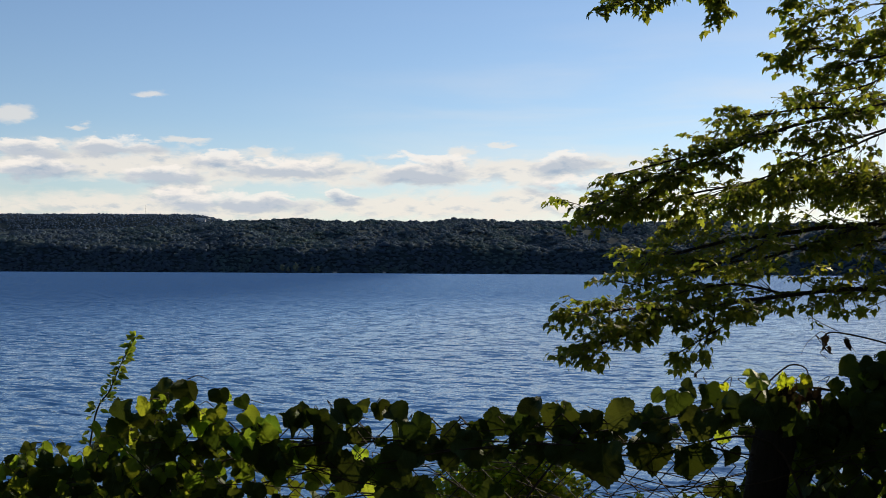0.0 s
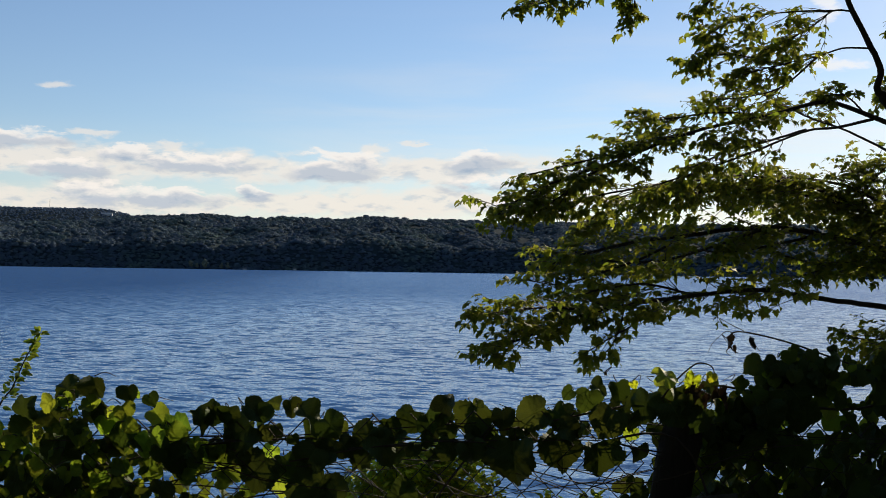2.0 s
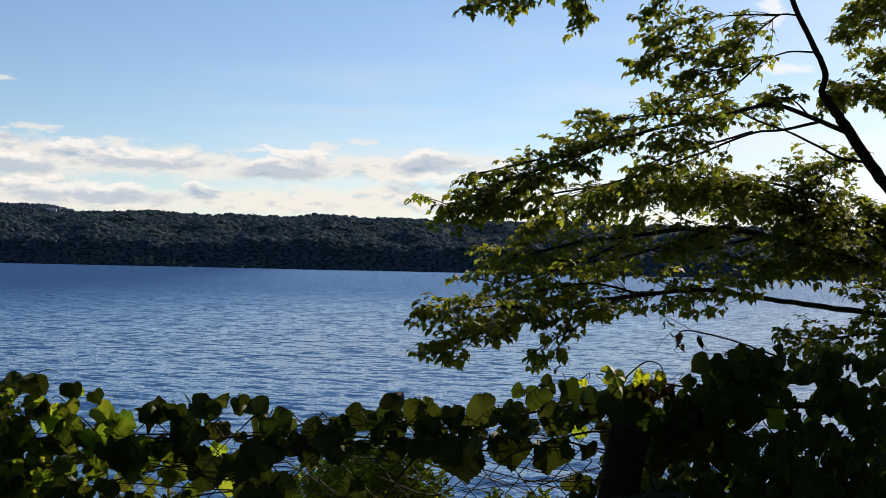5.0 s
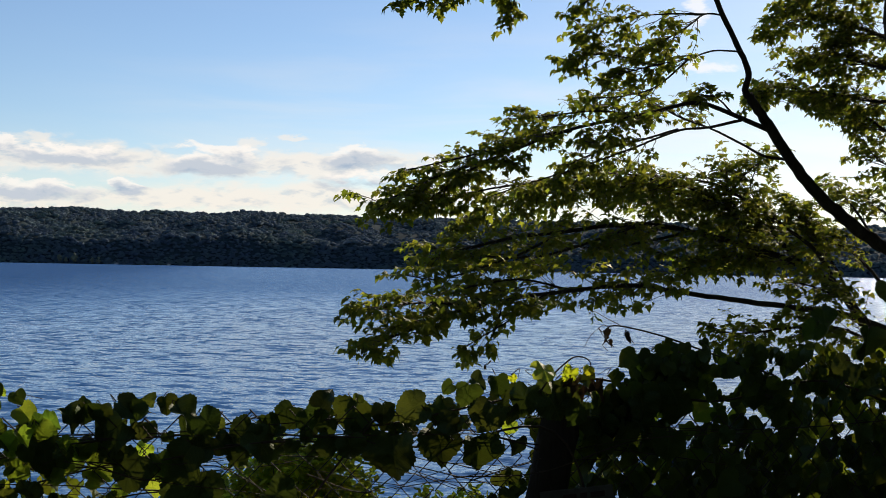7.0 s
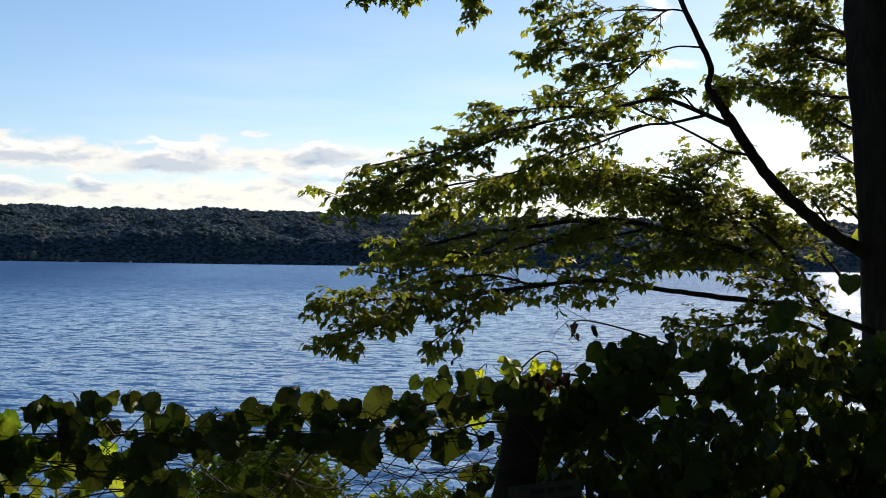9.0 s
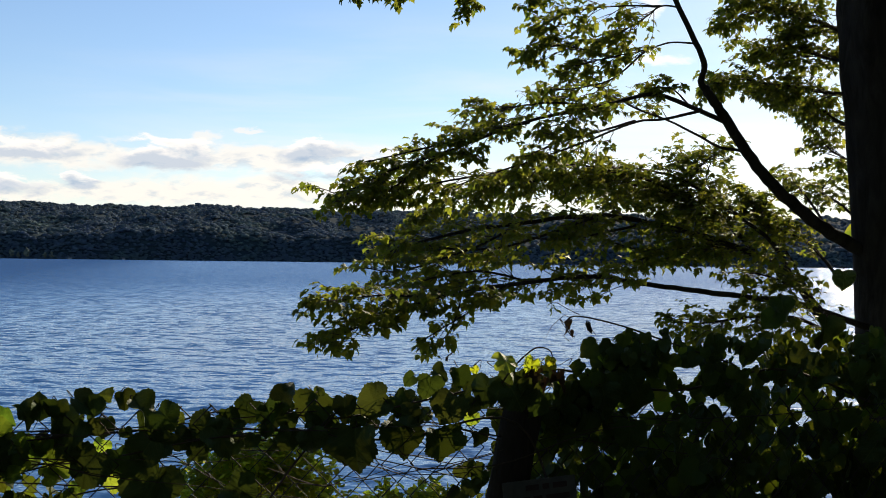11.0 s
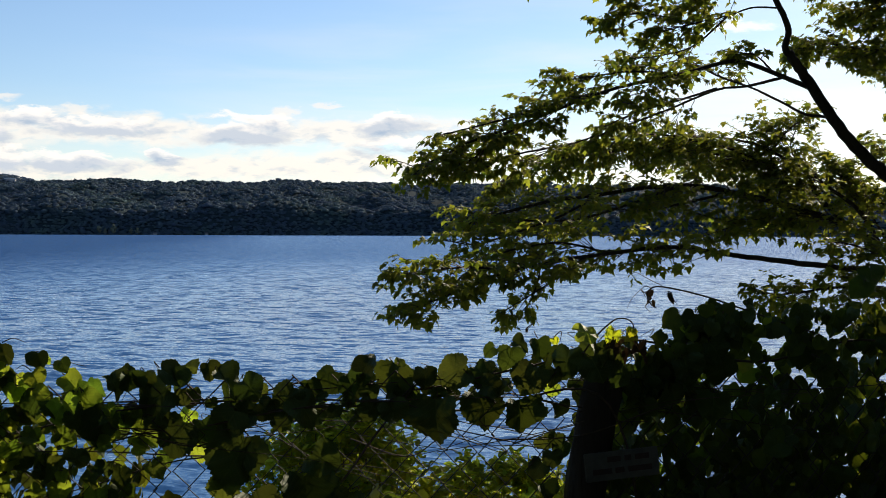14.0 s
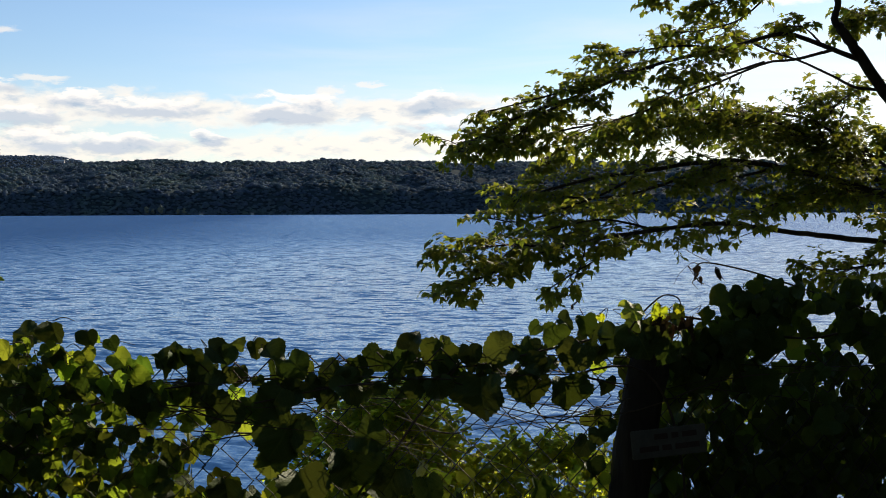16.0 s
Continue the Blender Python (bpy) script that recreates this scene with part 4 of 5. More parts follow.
def build_fence():
    ob = new("chain_link_fence")
    ob.location = (0.65, FENCE_Y, 0)
    tagged(ob, "old chain-link fence overgrown with grapevine on a dark post", "fence")
    b = Vector(ob.location)
    rng = random.Random(2)
    path = [p - b for p in spline([(0.53, FENCE_Y, -0.3), (0.575, FENCE_Y, 0.4), (0.63, FENCE_Y, 1.0), (0.680, FENCE_Y, 1.31)], 16)]
    v, f = tube(path, [0.042] * 15 + [0.036], 14, 0.05, rng)
    child("post", mesh_of("post", v, f, M_POST), ob, "weathered dark wooden post leaning a little")
    def sink(x):
        """The mesh is lowered at the left so that it stays hidden in the camera's view."""
        return 0.16 * min(1.0, max(0.0, (-0.45 - x) / 0.3))

    # zigzag wires, alternately mirrored so that they hook into diamonds
    pitch, rise = 0.032, 0.034
    meshes = []
    for sgn in (1, -1):
        pts = []
        for k in range(38):
            pts.append(Vector((sgn * (0.5 if k % 2 else -0.5) * pitch * 1.04, (0.003 if k % 2 else -0.003) * sgn, 0.04 + k * rise)))
        v, f = tube(pts, [0.0015] * len(pts), 5)
        meshes.append(mesh_of("wire", v, f, M_STEEL, smooth=False))
    x, k = -1.9, 0
    while x < 2.3:
        w = child("wire", meshes[k % 2], ob)
        w.location = (x - b.x, rng.uniform(-0.004, 0.004), 0.012 * math.sin(5.1 * x) - sink(x))
        w.rotation_euler = (rng.uniform(-0.02, 0.02), 0.02 * math.sin(2.3 * x) + rng.uniform(-0.004, 0.004), 0.0)
        x, k = x + pitch, k + 1
    for z, sag in ((1.27, 0.018), (0.66, 0.01)):
        pts = [Vector((-1.95 + 4.3 * i / 40, FENCE_Y + 0.006, z - sag * math.sin(i * 0.5) - sink(-1.95 + 4.3 * i / 40))) - b for i in range(41)]
        v, f = tube(pts, [0.0011] * 41, 6)
        child("line_wire", mesh_of("line_wire", v, f, M_STEEL), ob)


build_fence()


# ---- the grapevine ----
VINE_RNG = random.Random(21)


def build_vine():
    ob = new("grapevine")
    ob.location = (0.0, FENCE_Y, 0.0)
    tagged(ob, "wild grapevine with broad green leaves climbing over the fence", "vine")
    rng = VINE_RNG
    base = Vector(ob.location)

    def stem(points, r):
        path = [p - base for p in spline(points, len(points) * 6)]
        v, f = tube(path, [r * (1 - 0.5 * i / len(path)) for i in range(len(path))], 6, 0.1, rng)
        child("stem", mesh_of("stem", v, f, M_VINE), ob)

    y = FENCE_Y
    stem([(1.5, y + 0.02, 1.28), (1.25, y - 0.02, 1.36), (1.02, y + 0.03, 1.31), (0.75, y + 0.03, 1.36), (0.6, y + 0.03, 1.325), (0.45, y - 0.01, 1.30), (0.28, y + 0.02, 1.265), (0.1, y + 0.02, 1.29), (-0.1, y + 0.02, 1.25), (-0.3, y - 0.02, 1.24), (-0.6, y + 0.02, 1.17)], 0.0028)
    stem([(0.72, y + 0.05, 0.3), (0.74, y - 0.05, 0.9), (0.66, y - 0.04, 1.25), (0.4, y + 0.02, 1.22), (0.1, y - 0.02, 1.24), (-0.2, y + 0.02, 1.2), (-0.6, y, 1.1)], 0.003)
    stem([(-1.2, y + 0.05, 0.5), (-0.9, y, 0.85), (-0.6, y + 0.03, 1.12), (-0.4, y, 1.22), (-0.15, y, 1.25)], 0.003)
    stem([(0.3, y + 0.01, 0.5), (0.05, y + 0.02, 0.9), (0.16, y, 1.12), (0.3, y, 1.3)], 0.004)

    stem([(1.152, y, 1.37), (1.02, y, 1.412), (0.905, y, 1.45), (0.822, y, 1.47), (0.781, y, 1.473), (0.768, y, 1.456), (0.776, y, 1.438), (0.788, y, 1.43)], 0.0021)
    tangle = Heap()

    def strand(points, r):
        path = [p - base for p in spline(points, len(points) * 5)]
        v, f = tube(path, [r * (1 - 0.5 * i / len(path)) for i in range(len(path))], 5, 0.1, rng)
        tangle.add(v, f)

    strand([(0.775, y, 1.472), (0.765, y, 1.475), (0.755, y, 1.469), (0.735, y, 1.45), (0.724, y, 1.428)], 0.0009)
    strand([(0.80, y, 1.476), (0.77, y, 1.49), (0.745, y, 1.503), (0.73, y, 1.50)], 0.0009)
    strand([(0.60, y - 0.02, 1.30), (0.64, y - 0.02, 1.36), (0.675, y - 0.02, 1.395), (0.70, y - 0.02, 1.41), (0.728, y - 0.02, 1.402), (0.735, y - 0.02, 1.37)], 0.0022)
    for _ in range(36):
        x, z = rng.uniform(-0.5, 0.85), rng.uniform(1.13, 1.28)
        d = rng.choice((-1, 1)) * rng.uniform(0.09, 0.2)
        tilt = rng.uniform(-0.6, 0.6)
        pts = [(x + d * k + rng.uniform(-0.012, 0.012), y + rng.uniform(-0.05, 0.05), min(1.25, z + d * tilt * k * 0.6 + rng.uniform(-0.03, 0.03))) for k in range(4)]
        strand(pts, rng.uniform(0.0008, 0.0019))
    kinds = {m: [mesh_of("leaf", v, f, m, uv) for v, f, uv in GRAPE + GRAPE_FOLDED] for m in (M_GRAPE_SHADED, M_GRAPE, M_GRAPE_LIT)}
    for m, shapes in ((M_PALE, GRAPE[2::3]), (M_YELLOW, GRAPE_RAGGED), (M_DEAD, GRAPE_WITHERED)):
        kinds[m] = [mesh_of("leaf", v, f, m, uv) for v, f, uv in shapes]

    def blade(x, z, width, turn, mat, y_off=0.0, edge=0.0):
        """One leaf by its middle, its width and the way its tip hangs; edge: 0 faces the camera, 1 lies flat."""
        th = math.radians(turn + rng.uniform(-8, 8))
        tip = Vector((math.sin(th), rng.uniform(-0.3, 0.12), -math.cos(th)))
        n = Vector((rng.uniform(-0.45, 0.35), -1.0 + 0.75 * edge, rng.uniform(-0.05, 0.5) + edge))
        r = facing(n, tip)
        size = width * rng.uniform(0.94, 1.06)
        foot = Vector((x, y_off, z)) - r @ Vector((0, 0.42 * size, 0))
        pick = rng.randrange(6) if rng.random() < 0.66 else rng.randrange(6, 10)
        o = child("leaf", kinds[mat][pick % len(kinds[mat])], ob)
        o.matrix_basis = Matrix.Translation(foot) @ r.to_4x4() @ Matrix.Diagonal((size * rng.uniform(0.86, 1.1) * (0.45 if mat == M_DEAD else 1.0), size * rng.uniform(0.92, 1.06), size, 1))
        bend = foot + Vector((rng.uniform(-0.02, 0.02), rng.uniform(0.0, 0.02), rng.uniform(-0.012, 0.012)))
        strand([foot + base, bend + base, bend + base + Vector((rng.uniform(-0.03, 0.03), 0.01, rng.uniform(-0.035, 0.0)))], 0.0011)

    # leaves along the top of the fence and over the heap: x, z, width, turn of the tip; sorted into those in shade,
    # between, in sun, and folded
    old, full, lit_leaves, folded = [], [], [], []
    old += [(-0.344, 1.228, 0.074, 10), (-0.305, 1.294, 0.063, 40), (-0.231, 1.26, 0.092, -60), (-0.228, 1.21, 0.045, 10), (-0.191, 1.188, 0.085, -20), (-0.135, 1.197, 0.06, 15), (-0.088, 1.217, 0.069, -30), (-0.019, 1.235, 0.053, 40), (-0.073, 1.146, 0.121, -25), (0.025, 1.259, 0.069, -40), (0.15, 1.283, 0.062, 20), (0.181, 1.32, 0.044, 150), (0.143, 1.25, 0.031, 5), (0.116, 1.231, 0.033, -15), (0.298, 1.294, 0.051, 0), (0.188, 1.233, 0.051, -20), (0.234, 1.229, 0.06, 20), (0.32, 1.211, 0.101, -8), (0.362, 1.304, 0.072, -70), (0.434, 1.275, 0.059, 80), (0.506, 1.292, 0.068, -20), (0.587, 1.33, 0.066, -15), (0.566, 1.291, 0.041, 20), (0.581, 1.223, 0.046, 10)]
    old += [(0.664, 1.332, 0.072, 20), (0.647, 1.346, 0.053, -40), (-0.047, 1.282, 0.06, 50), (-0.062, 1.23, 0.053, -70), (-0.179, 1.263, 0.033, -60), (-0.638, 1.311, 0.074, -10), (-0.588, 1.295, 0.069, 30), (-0.641, 1.261, 0.077, -50), (-0.703, 1.227, 0.11, -60), (-0.787, 1.177, 0.079, 20), (-0.651, 1.171, 0.075, -30), (-0.446, 1.34, 0.048, 0), (-0.498, 1.3, 0.064, 20), (-0.449, 1.262, 0.075, -20), (-0.401, 1.33, 0.039, 30), (-0.334, 1.218, 0.089, -15), (-0.545, 1.264, 0.069, 10), (-0.588, 1.234, 0.065, -20), (-0.511, 1.23, 0.058, 0), (-0.506, 1.354, 0.064, 10), (-0.471, 1.23, 0.05, 40), (-0.86, 1.152, 0.08, 0), (-0.725, 1.153, 0.071, 20), (-0.555, 1.16, 0.07, -10)]
    old += [(-0.476, 1.154, 0.065, 30), (-0.375, 1.154, 0.062, 0), (-0.432, 1.134, 0.075, -20), (-0.533, 1.093, 0.076, 10), (-0.346, 1.215, 0.078, 10), (-0.076, 1.142, 0.098, -25), (0.096, 1.137, 0.067, 60), (0.062, 1.071, 0.103, 0), (-0.032, 1.035, 0.104, 20), (0.135, 1.048, 0.09, -20), (-0.547, 1.233, 0.068, 0), (-0.473, 1.242, 0.056, 40), (-0.401, 1.07, 0.057, -20), (-0.186, 1.036, 0.068, 0), (0.214, 1.027, 0.068, 10), (0.531, 1.105, 0.046, -40), (0.549, 1.058, 0.046, 20), (0.561, 1.127, 0.041, 10)]
    full += [(-0.281, 1.306, 0.038, -170), (-0.249, 1.297, 0.043, 0), (-0.161, 1.321, 0.029, 175), (-0.127, 1.31, 0.049, 10), (-0.082, 1.265, 0.058, -10), (-0.158, 1.264, 0.029, 0), (-0.121, 1.249, 0.025, 20), (0.111, 1.287, 0.056, -30), (0.236, 1.288, 0.072, -20), (0.257, 1.259, 0.048, 10), (0.25, 1.313, 0.034, 60), (0.418, 1.299, 0.057, 30), (0.421, 1.23, 0.085, 10), (0.495, 1.217, 0.076, 10), (0.475, 1.333, 0.057, -5), (0.436, 1.343, 0.032, -50), (0.536, 1.351, 0.053, 15), (0.51, 1.309, 0.025, 0), (0.557, 1.33, 0.025, 20), (0.061, 1.275, 0.027, 70), (0.325, 1.261, 0.03, 0), (0.737, 1.364, 0.035, 50), (0.78, 1.361, 0.04, 40), (0.713, 1.325, 0.038, 30)]
    full += [(0.759, 1.309, 0.043, -60), (0.801, 1.307, 0.038, 60), (0.762, 1.266, 0.055, 20), (0.784, 1.248, 0.048, 0), (0.693, 1.352, 0.035, -20), (-0.566, 1.347, 0.074, -60), (-0.83, 1.228, 0.051, 0), (-0.856, 1.197, 0.068, 10), (-0.744, 1.184, 0.065, 20), (-0.631, 1.26, 0.042, 0), (-0.591, 1.271, 0.047, 30), (-0.277, 1.298, 0.046, 10), (-0.756, 1.229, 0.043, -20), (-0.676, 1.225, 0.043, 30), (-0.528, 1.186, 0.051, -10), (-0.099, 1.081, 0.061, 0), (-0.231, 1.121, 0.045, 20), (-0.297, 1.112, 0.046, -20), (0.437, 1.019, 0.058, 0), (0.567, 1.163, 0.035, -30), (0.553, 1.152, 0.037, 30), (0.581, 1.143, 0.033, 0)]
    lit_leaves += [(-0.292, 1.224, 0.049, -20), (0.566, 1.262, 0.033, -10), (-0.266, 1.179, 0.039, 60), (-0.19, 1.172, 0.03, 0), (-0.171, 1.216, 0.032, -30), (-0.348, 1.274, 0.051, 70), (-0.35, 1.252, 0.046, 80), (-0.26, 1.166, 0.035, 90), (-0.212, 1.136, 0.039, 20), (-0.154, 1.141, 0.051, -10), (-0.792, 1.234, 0.034, 60), (-0.827, 1.212, 0.042, 5), (-0.629, 1.193, 0.058, 20), (-0.699, 1.186, 0.034, 0), (-0.503, 1.323, 0.04, -30), (-0.446, 1.308, 0.049, 30), (-0.436, 1.338, 0.028, 170), (-0.392, 1.293, 0.056, 50), (-0.462, 1.291, 0.049, -50), (-0.35, 1.262, 0.061, 50), (-0.404, 1.247, 0.052, -20), (-0.451, 1.201, 0.04, 0), (-0.403, 1.194, 0.049, 60), (-0.364, 1.284, 0.042, 70)]
    lit_leaves += [(-0.527, 1.259, 0.04, 30), (-0.561, 1.182, 0.043, -40), (-0.491, 1.175, 0.047, 10), (-0.431, 1.147, 0.045, 40), (-0.605, 1.16, 0.041, -20), (-0.526, 1.14, 0.048, 0), (-0.77, 1.16, 0.037, 0), (-0.527, 1.137, 0.04, 0), (-0.511, 1.106, 0.04, 20), (-0.406, 1.091, 0.058, 10), (-0.396, 1.039, 0.047, 50), (-0.341, 1.044, 0.047, 60), (-0.262, 1.215, 0.048, -40), (-0.246, 1.175, 0.046, 60), (-0.548, 1.149, 0.035, 0), (-0.469, 1.039, 0.04, 0), (0.53, 1.031, 0.04, 40), (0.561, 1.018, 0.036, -20), (0.579, 1.059, 0.031, 10), (0.586, 1.029, 0.029, -30)]
    folded += [(-0.201, 1.308, 0.049, 60), (-0.176, 1.288, 0.051, -70), (0.056, 1.24, 0.065, 50), (-0.093, 1.295, 0.056, 50), (0.492, 1.358, 0.032, 80), (0.734, 1.341, 0.037, 70), (0.749, 1.277, 0.04, 60), (0.799, 1.277, 0.04, 70)]
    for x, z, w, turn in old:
        blade(x, z, w * (0.97 if x > -0.3 else 0.78), turn, M_GRAPE_SHADED if x > -0.3 or rng.random() < 0.5 else M_GRAPE, -0.025 + rng.uniform(-0.02, 0.02), 0.6 * rng.random() ** 2)
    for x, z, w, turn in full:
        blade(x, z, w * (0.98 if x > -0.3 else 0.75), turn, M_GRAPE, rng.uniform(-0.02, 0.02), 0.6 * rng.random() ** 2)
    for x, z, w, turn in lit_leaves:
        blade(x, z, w * (1.0 if x > -0.3 else 0.78), turn, M_GRAPE_LIT, (0.045 if x > -0.3 else 0.0) + rng.uniform(-0.05, 0.02), 0.2)
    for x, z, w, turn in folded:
        blade(x, z, w * 1.1, turn, M_GRAPE_SHADED, -0.02, 0.6)
    # small leaves along the stems of the row
    for _ in range(70):
        x = rng.uniform(-0.35, 0.66)
        blade(x, 1.235 + 0.1 * max(0.0, x) + rng.uniform(-0.045, 0.045), rng.uniform(0.024, 0.048), rng.uniform(-110, 110), M_GRAPE_SHADED if rng.random() < 0.8 else M_GRAPE, rng.uniform(-0.01, 0.06), rng.uniform(0.0, 0.9))
    # the one painted bright as if in sun and the yellowed ones round the post's head, two withered ones on the tendril
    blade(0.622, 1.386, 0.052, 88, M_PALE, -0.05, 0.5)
    for x, z, w, turn in ((0.667, 1.381, 0.031, -30), (0.706, 1.387, 0.022, -20), (0.549, 1.372, 0.017, 20), (-0.452, 1.075, 0.022, 0)):
        blade(x, z, 1.1 * w, turn, M_YELLOW, -0.085, 0.25)
    for x, z, w, turn in ((0.768, 1.452, 0.024, 25), (0.78, 1.437, 0.018, 30), (0.822, 1.45, 0.026, -5), (0.512, 1.385, 0.014, 0)):
        blade(x, z, w, turn, M_DEAD, 0.0, 0.4)
    for x, z, w, turn in ((0.642, 1.312, 0.062, 20), (0.69, 1.302, 0.056, -20), (0.664, 1.33, 0.06, 5)):
        blade(x, z, w, turn, M_GRAPE_SHADED, -0.065)
    for x, z, w, turn in ((0.672, 1.352, 0.036, 60), (0.728, 1.345, 0.04, 80), (0.70, 1.335, 0.03, -40)):
        blade(x, z, w, turn, M_DEAD, -0.075, 0.5)
    # the dense curtain beside the post
    curtain = [(0.82, 1.407, 0.056, -52), (0.855, 1.405, 0.05, -20), (0.842, 1.335, 0.066, 10), (0.885, 1.366, 0.066, -20), (0.936, 1.391, 0.086, 20), (1.09, 1.412, 0.067, 0), (1.175, 1.404, 0.045, 170),
               (1.224, 1.424, 0.038, 0), (0.899, 1.344, 0.072, 30), (0.987, 1.432, 0.048, 60), (0.93, 1.43, 0.04, 120), (1.038, 1.39, 0.06, 80), (1.104, 1.33, 0.072, 0),
               (1.143, 1.294, 0.072, 20), (1.248, 1.365, 0.072, 0), (0.837, 1.309, 0.072, 10), (0.938, 1.296, 0.079, 0), (0.813, 1.251, 0.072, -20), (0.901, 1.226, 0.084, 0),
               (1.274, 1.487, 0.084, 20), (1.234, 1.468, 0.06, -30), (1.388, 1.561, 0.048, 0), (1.342, 1.45, 0.072, 0)]
    for k, (x, z, w, turn) in enumerate(curtain):
        blade(x, z, 0.86 * w, turn, M_GRAPE if k % 2 == 0 else M_GRAPE_SHADED, rng.uniform(-0.06, 0.02), rng.uniform(0.0, 0.6))

    def curtain_top(x):
        return float(np.interp(x, (0.72, 0.76, 0.80, 0.83, 0.86, 0.90, 0.98, 1.02, 1.05, 1.10, 1.14, 1.18, 1.27, 1.36, 1.45, 1.53, 2.2),
                               (1.30, 1.345, 1.37, 1.385, 1.425, 1.45, 1.445, 1.42, 1.41, 1.435, 1.42, 1.425, 1.43, 1.435, 1.44, 1.46, 1.50)))

    def window(x, z):
        """Openings in the growth where the lake shows through."""
        return any(((x - a) / p) ** 2 + ((z - b) / q) ** 2 < 1 for a, b, p, q in ((1.045, 1.352, 0.04, 0.024), (1.145, 1.395, 0.024, 0.014), (0.965, 1.30, 0.022, 0.035), (1.0, 1.275, 0.02, 0.02), (0.775, 1.25, 0.02, 0.025), (1.32, 1.24, 0.03, 0.012), (1.34, 1.40, 0.03, 0.02), (0.86, 1.30, 0.014, 0.01), (1.17, 1.37, 0.02, 0.012), (1.27, 1.146, 0.03, 0.018), (1.34, 1.26, 0.026, 0.014), (0.90, 1.115, 0.014, 0.024), (1.235, 1.33, 0.024, 0.012)))

    def heap_top(x):
        return float(np.interp(x, (-1.4, -0.91, -0.84, -0.74, -0.68, -0.63, -0.58, -0.50, -0.42, -0.36, -0.30, -0.26, -0.21, -0.16),
                               (1.16, 1.19, 1.21, 1.23, 1.275, 1.30, 1.325, 1.32, 1.30, 1.265, 1.24, 1.20, 1.14, 1.10)))

    for k in range(110):
        x, w = rng.uniform(-1.1, -0.3), rng.uniform(0.022, 0.05)
        blade(x, heap_top(x) - 0.5 * w - 0.25 * rng.random(), w, rng.uniform(-70, 70), (M_GRAPE_SHADED, M_GRAPE_LIT, M_GRAPE)[k % 3], rng.uniform(-0.06, 0.13), rng.uniform(0.0, 0.6))
    for k in range(110):
        x, w = rng.uniform(-0.95, -0.3), rng.uniform(0.02, 0.042)
        blade(x, heap_top(x) + 0.01 - 0.2 * rng.random(), w, rng.uniform(-100, 100), M_GRAPE_LIT if k % 3 else M_GRAPE, rng.uniform(-0.1, 0.0), rng.uniform(0.0, 0.7))
    for k in range(110):
        x, w = rng.uniform(0.76, 2.0), rng.uniform(0.03, 0.062)
        z = curtain_top(x) - 0.5 * w - 0.45 * rng.random()
        if not window(x, z):
            blade(x, z, w, rng.uniform(-70, 70), M_GRAPE_SHADED if k % 2 else M_GRAPE, rng.uniform(-0.12, 0.08), rng.uniform(0.0, 0.6))
    # leaves of the lit copy on the sunny side of the curtain, bright through its gaps
    for _ in range(70):
        x, w = rng.uniform(0.8, 1.5), rng.uniform(0.03, 0.05)
        blade(x, min(curtain_top(x), 1.36) - 0.1 - 0.32 * rng.random(), w, rng.uniform(-70, 70), M_GRAPE_LIT, rng.uniform(0.4, 0.6), rng.uniform(0.0, 0.6))
    inner = Heap()

    def fill(count, x0, x1, top, drop, y0, y1, low, high, shapes):
        """Small leaves deep in the growth."""
        for _ in range(count):
            x = rng.uniform(x0, x1)
            deep = rng.uniform(y0, y1)
            at = Vector((x * (1 + 0.42 * deep), deep, top(x) - 0.12 * deep - 0.03 - drop * rng.random() ** 0.8))
            tip = Vector((rng.uniform(-0.8, 0.8), rng.uniform(-0.5, 0.5), -1))
            back = FENCE_Y / (FENCE_Y + at.y)
            if window(at.x * back, EYE_Z + (at.z - 0.4 * low - EYE_Z) * back):
                continue
            put_leaf(inner, shapes[rng.randrange(6)], at, facing((rng.uniform(-1.1, 0.9), rng.uniform(-1, 0.5), rng.uniform(0.0, 1.4)), tip), rng.uniform(low, high))

    fill(2200, -1.4, -0.25, heap_top, 0.5, 0.0, 0.3, 0.02, 0.048, GRAPE_LOW)
    fill(420, -0.45, 0.5, lambda x: 1.10 if x < 0.3 else 0.98, 0.3, 0.0, 0.2, 0.03, 0.06, GRAPE_LOW)
    fill(3650, 0.62, 2.1, curtain_top, 0.75, 0.02, 0.42, 0.022, 0.055, GRAPE_FLAT)
    fill(700, 0.64, 1.6, lambda x: 1.2, 0.34, 0.0, 0.4, 0.025, 0.055, GRAPE_FLAT)
    fill(200, 0.72, 0.9, lambda x: curtain_top(x) + 0.02, 0.1, -0.02, 0.1, 0.026, 0.05, GRAPE_LOW)
    fill(420, 0.86, 1.5, lambda x: curtain_top(x) + 0.04, 0.1, -0.06, 0.1, 0.016, 0.034, GRAPE_LOW)
    fill(500, 1.25, 2.25, curtain_top, 0.7, 0.0, 0.4, 0.03, 0.055, GRAPE_FLAT)
    child("stem_growth", tangle.mesh("stem_growth", M_VINE), ob, "thin tangled vine stems and tendrils", "stuff")
    child("inner_leaves", inner.mesh("inner_leaves", M_GRAPE_IN), ob, "small leaves deep in the vine", "stuff")


build_vine()


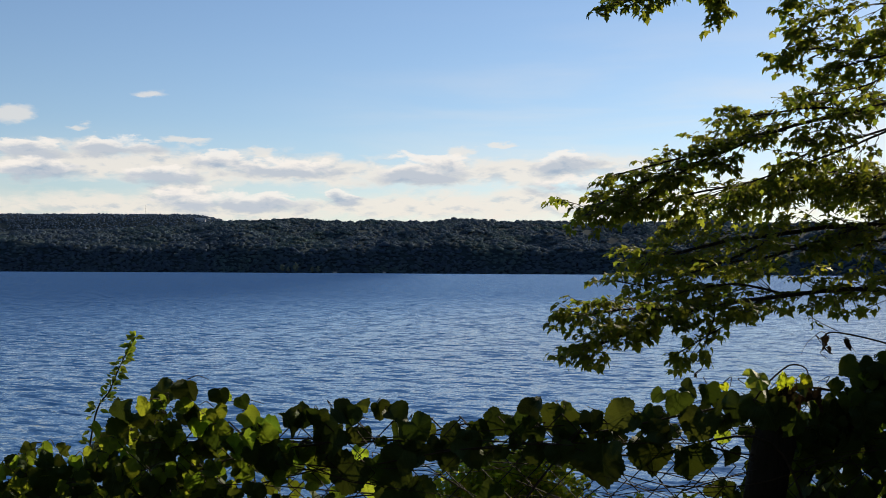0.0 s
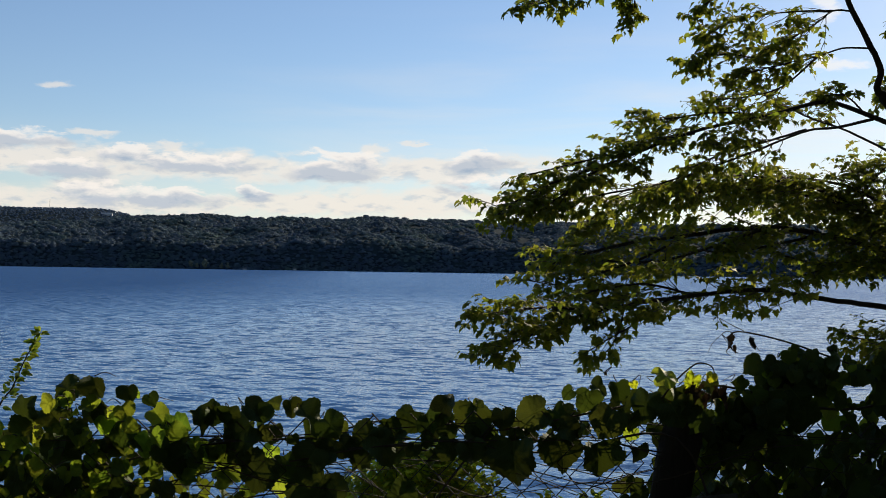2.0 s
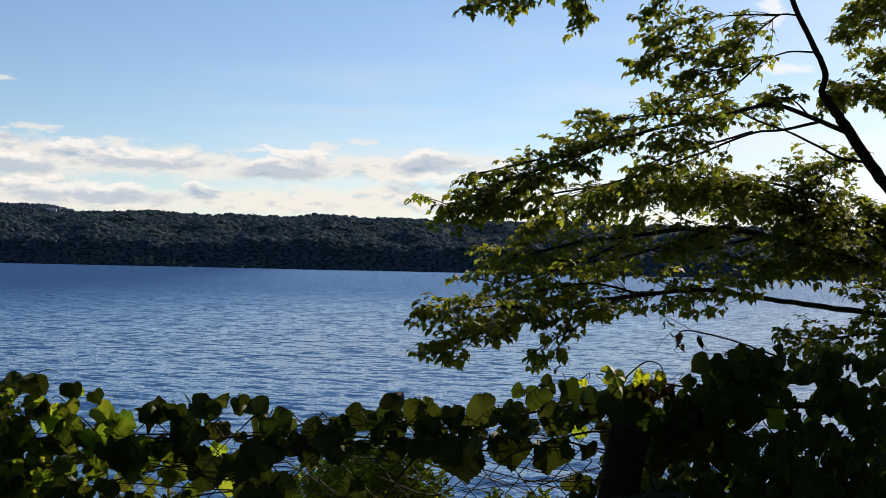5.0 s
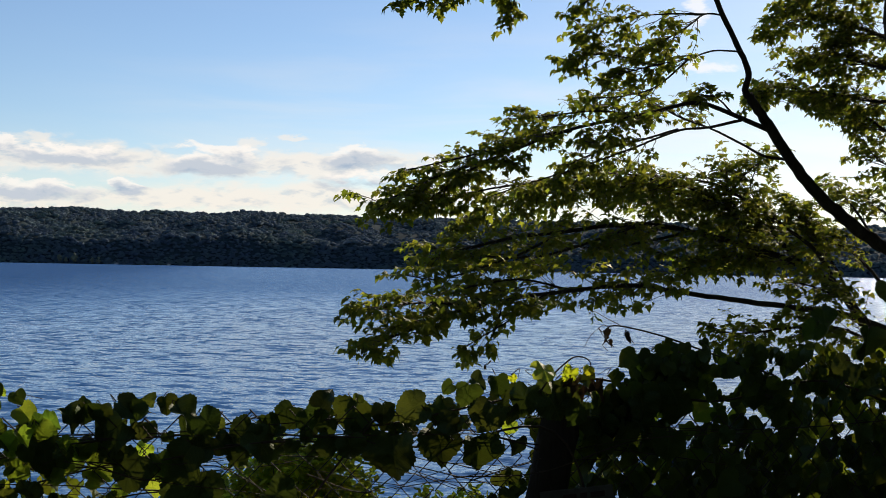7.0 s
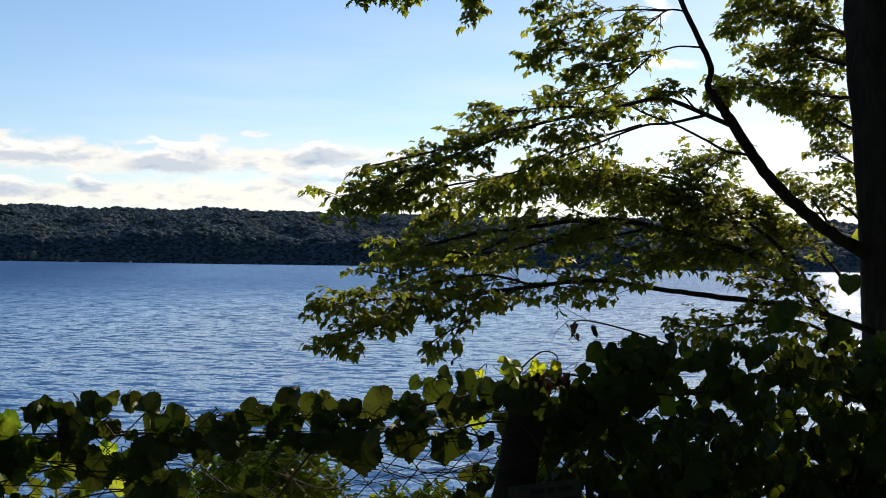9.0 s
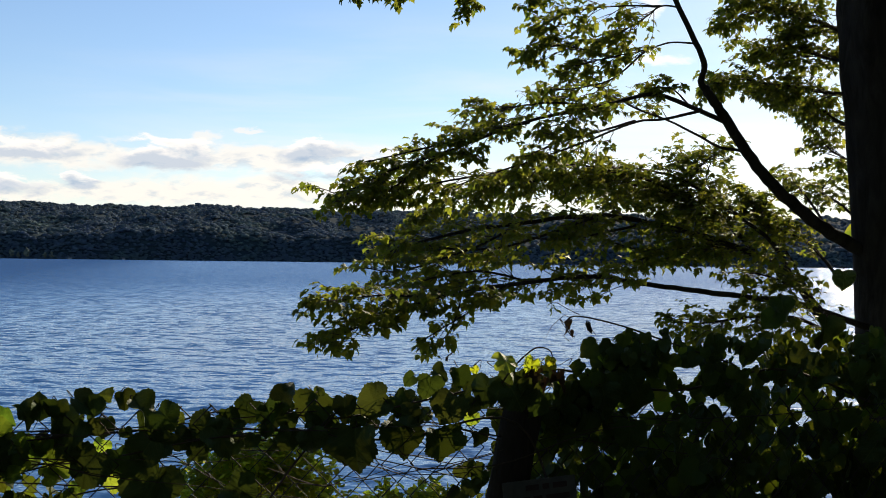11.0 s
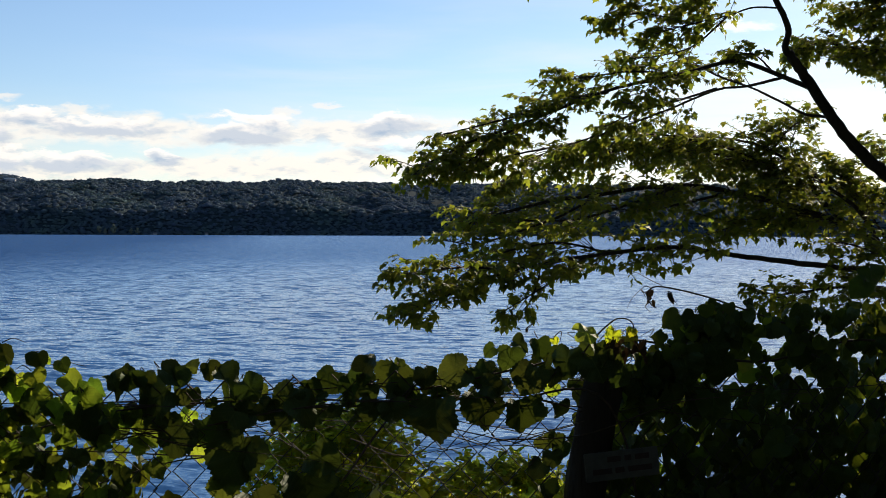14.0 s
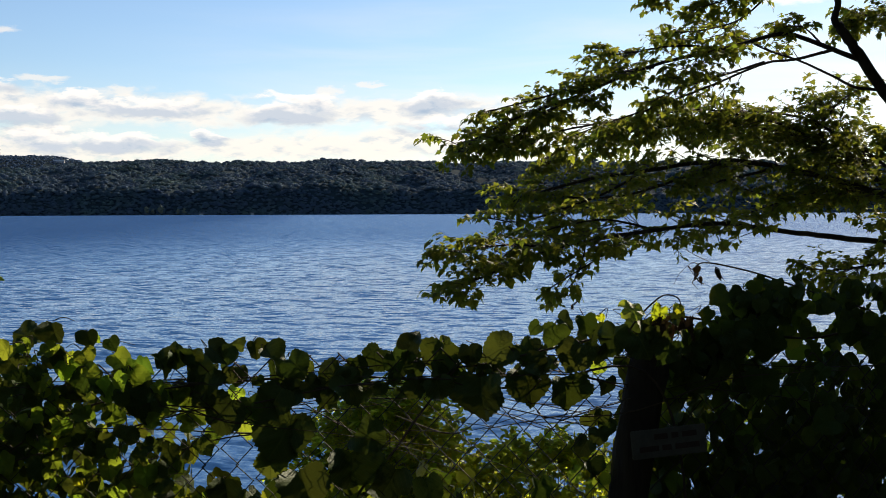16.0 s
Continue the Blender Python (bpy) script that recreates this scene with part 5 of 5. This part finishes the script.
# ---- shrub on the bank, shoot, sign ----
def build_shrub(name, label, at, spread, height, stems, leaf_size, seed, shoots):
    ob = new(name)
    ob.location = at
    tagged(ob, label, "shrub")
    rng = random.Random(seed)
    wood, green = Heap(), Heap()
    for _ in range(stems):
        th, k = rng.uniform(0, 6.283), rng.random() ** 0.6
        top = Vector((math.cos(th) * spread[0] * k, math.sin(th) * spread[1] * k, height * rng.uniform(0.92, 1.0) * (1 - 0.12 * k * k)))
        path = spline([(0.15 * top.x, 0.15 * top.y, 0), (0.5 * top.x, 0.5 * top.y, top.z * 0.5), tuple(top)], 10)
        v, f = tube(path, [0.005 * (1 - 0.75 * i / 9) for i in range(10)], 5)
        wood.add(v, f)
        for k in range(shoots):
            i = rng.randrange(2, 7) if k % 4 == 0 else rng.randrange(7, 10)
            d = Vector((rng.uniform(-1, 1), rng.uniform(-1, 1), rng.uniform(-0.3, 1))).normalized()
            p = path[i] + d * rng.uniform(0.0, 0.03)
            for j in range(5):
                p = p + d * 0.019
                side = Vector((rng.uniform(-1, 1), rng.uniform(-1, 1), rng.uniform(-0.7, 0.5)))
                put_leaf(green, OVAL[rng.randrange(2)], p, facing((rng.uniform(-0.6, 0.6), rng.uniform(-0.6, 0.6), 1), d * 0.4 + side), leaf_size * rng.uniform(0.6, 1.2))
    child("stems", wood.mesh("stems", M_TWIG), ob)
    child("foliage", green.mesh("foliage", M_SHRUB), ob)
    return ob


build_shrub("shrub", "leafy green shrub on the bank behind the fence", (0.25, 4.5, -1.35), (0.38, 0.4), 2.23, 120, 0.039, 31, 44)
build_shrub("shrub", "low sunlit shrub on the bank behind the fence", (0.92, 4.4, -1.3), (0.46, 0.4), 1.98, 70, 0.046, 32, 34)


def build_shoot():
    ob = new("shoot")
    ob.location = (-0.80, 2.5, 0.0)
    tagged(ob, "slender upright shoot with small bright green leaves", "shrub")
    rng = random.Random(8)
    path = spline([(0.05, 0, 0.0), (0.0, 0, 0.8), (0.03, 0, 1.23), (0.07, 0, 1.33), (0.095, 0, 1.39), (0.125, 0, 1.445)], 40)
    v, f = tube(path, [0.003 * (1 - 0.7 * i / 39) for i in range(40)], 5)
    child("stem", mesh_of("stem", v, f, M_VINE), ob)
    green = Heap()
    for i in range(14, 40):
        for _ in range(2 if i % 3 else 9):
            d = Vector((rng.uniform(-1, 1), rng.uniform(-0.6, 0.6), rng.uniform(-0.3, 0.6)))
            put_leaf(green, OVAL[rng.randrange(2)], path[i] + d * (0.004 + 0.014 * (39 - i) / 39), facing((rng.uniform(-0.7, 0.7), -0.9, 0.7), d), rng.uniform(0.010, 0.021))
    child("foliage", green.mesh("foliage", M_SHOOT), ob)


build_shoot()


def build_sign():
    ob = new("fence_sign")
    ob.location = (0.694, FENCE_Y - 0.065, 1.118)
    ob.rotation_euler = (radians(-3), radians(-5), 0)
    tagged(ob, "small faded grey sign with worn lettering beside the post", "sign")
    bm = bmesh.new()
    bmesh.ops.create_cube(bm, size=1.0, matrix=Matrix.Diagonal((0.155, 0.004, 0.058, 1)))
    bmesh.ops.bevel(bm, geom=bm.edges[:], offset=0.0015, segments=2, affect="EDGES")
    me = bpy.data.meshes.new("panel")
    bm.to_mesh(me)
    bm.free()
    me.materials.append(M_SIGN)
    child("panel", me, ob)
    for z, x0, x1 in ((0.013, -0.030, -0.002), (0.013, 0.006, 0.020), (0.013, 0.028, 0.058), (-0.010, -0.062, -0.022), (-0.010, -0.015, 0.004), (-0.010, 0.012, 0.062)):
        bm = bmesh.new()
        bmesh.ops.create_cube(bm, size=1.0, matrix=Matrix.Translation(((x0 + x1) / 2, -0.0028, z)) @ Matrix.Diagonal((x1 - x0, 0.0012, 0.011, 1)))
        me = bpy.data.meshes.new("bar")
        bm.to_mesh(me)
        bm.free()
        me.materials.append(M_INK)
        child("bar", me, ob)


build_sign()
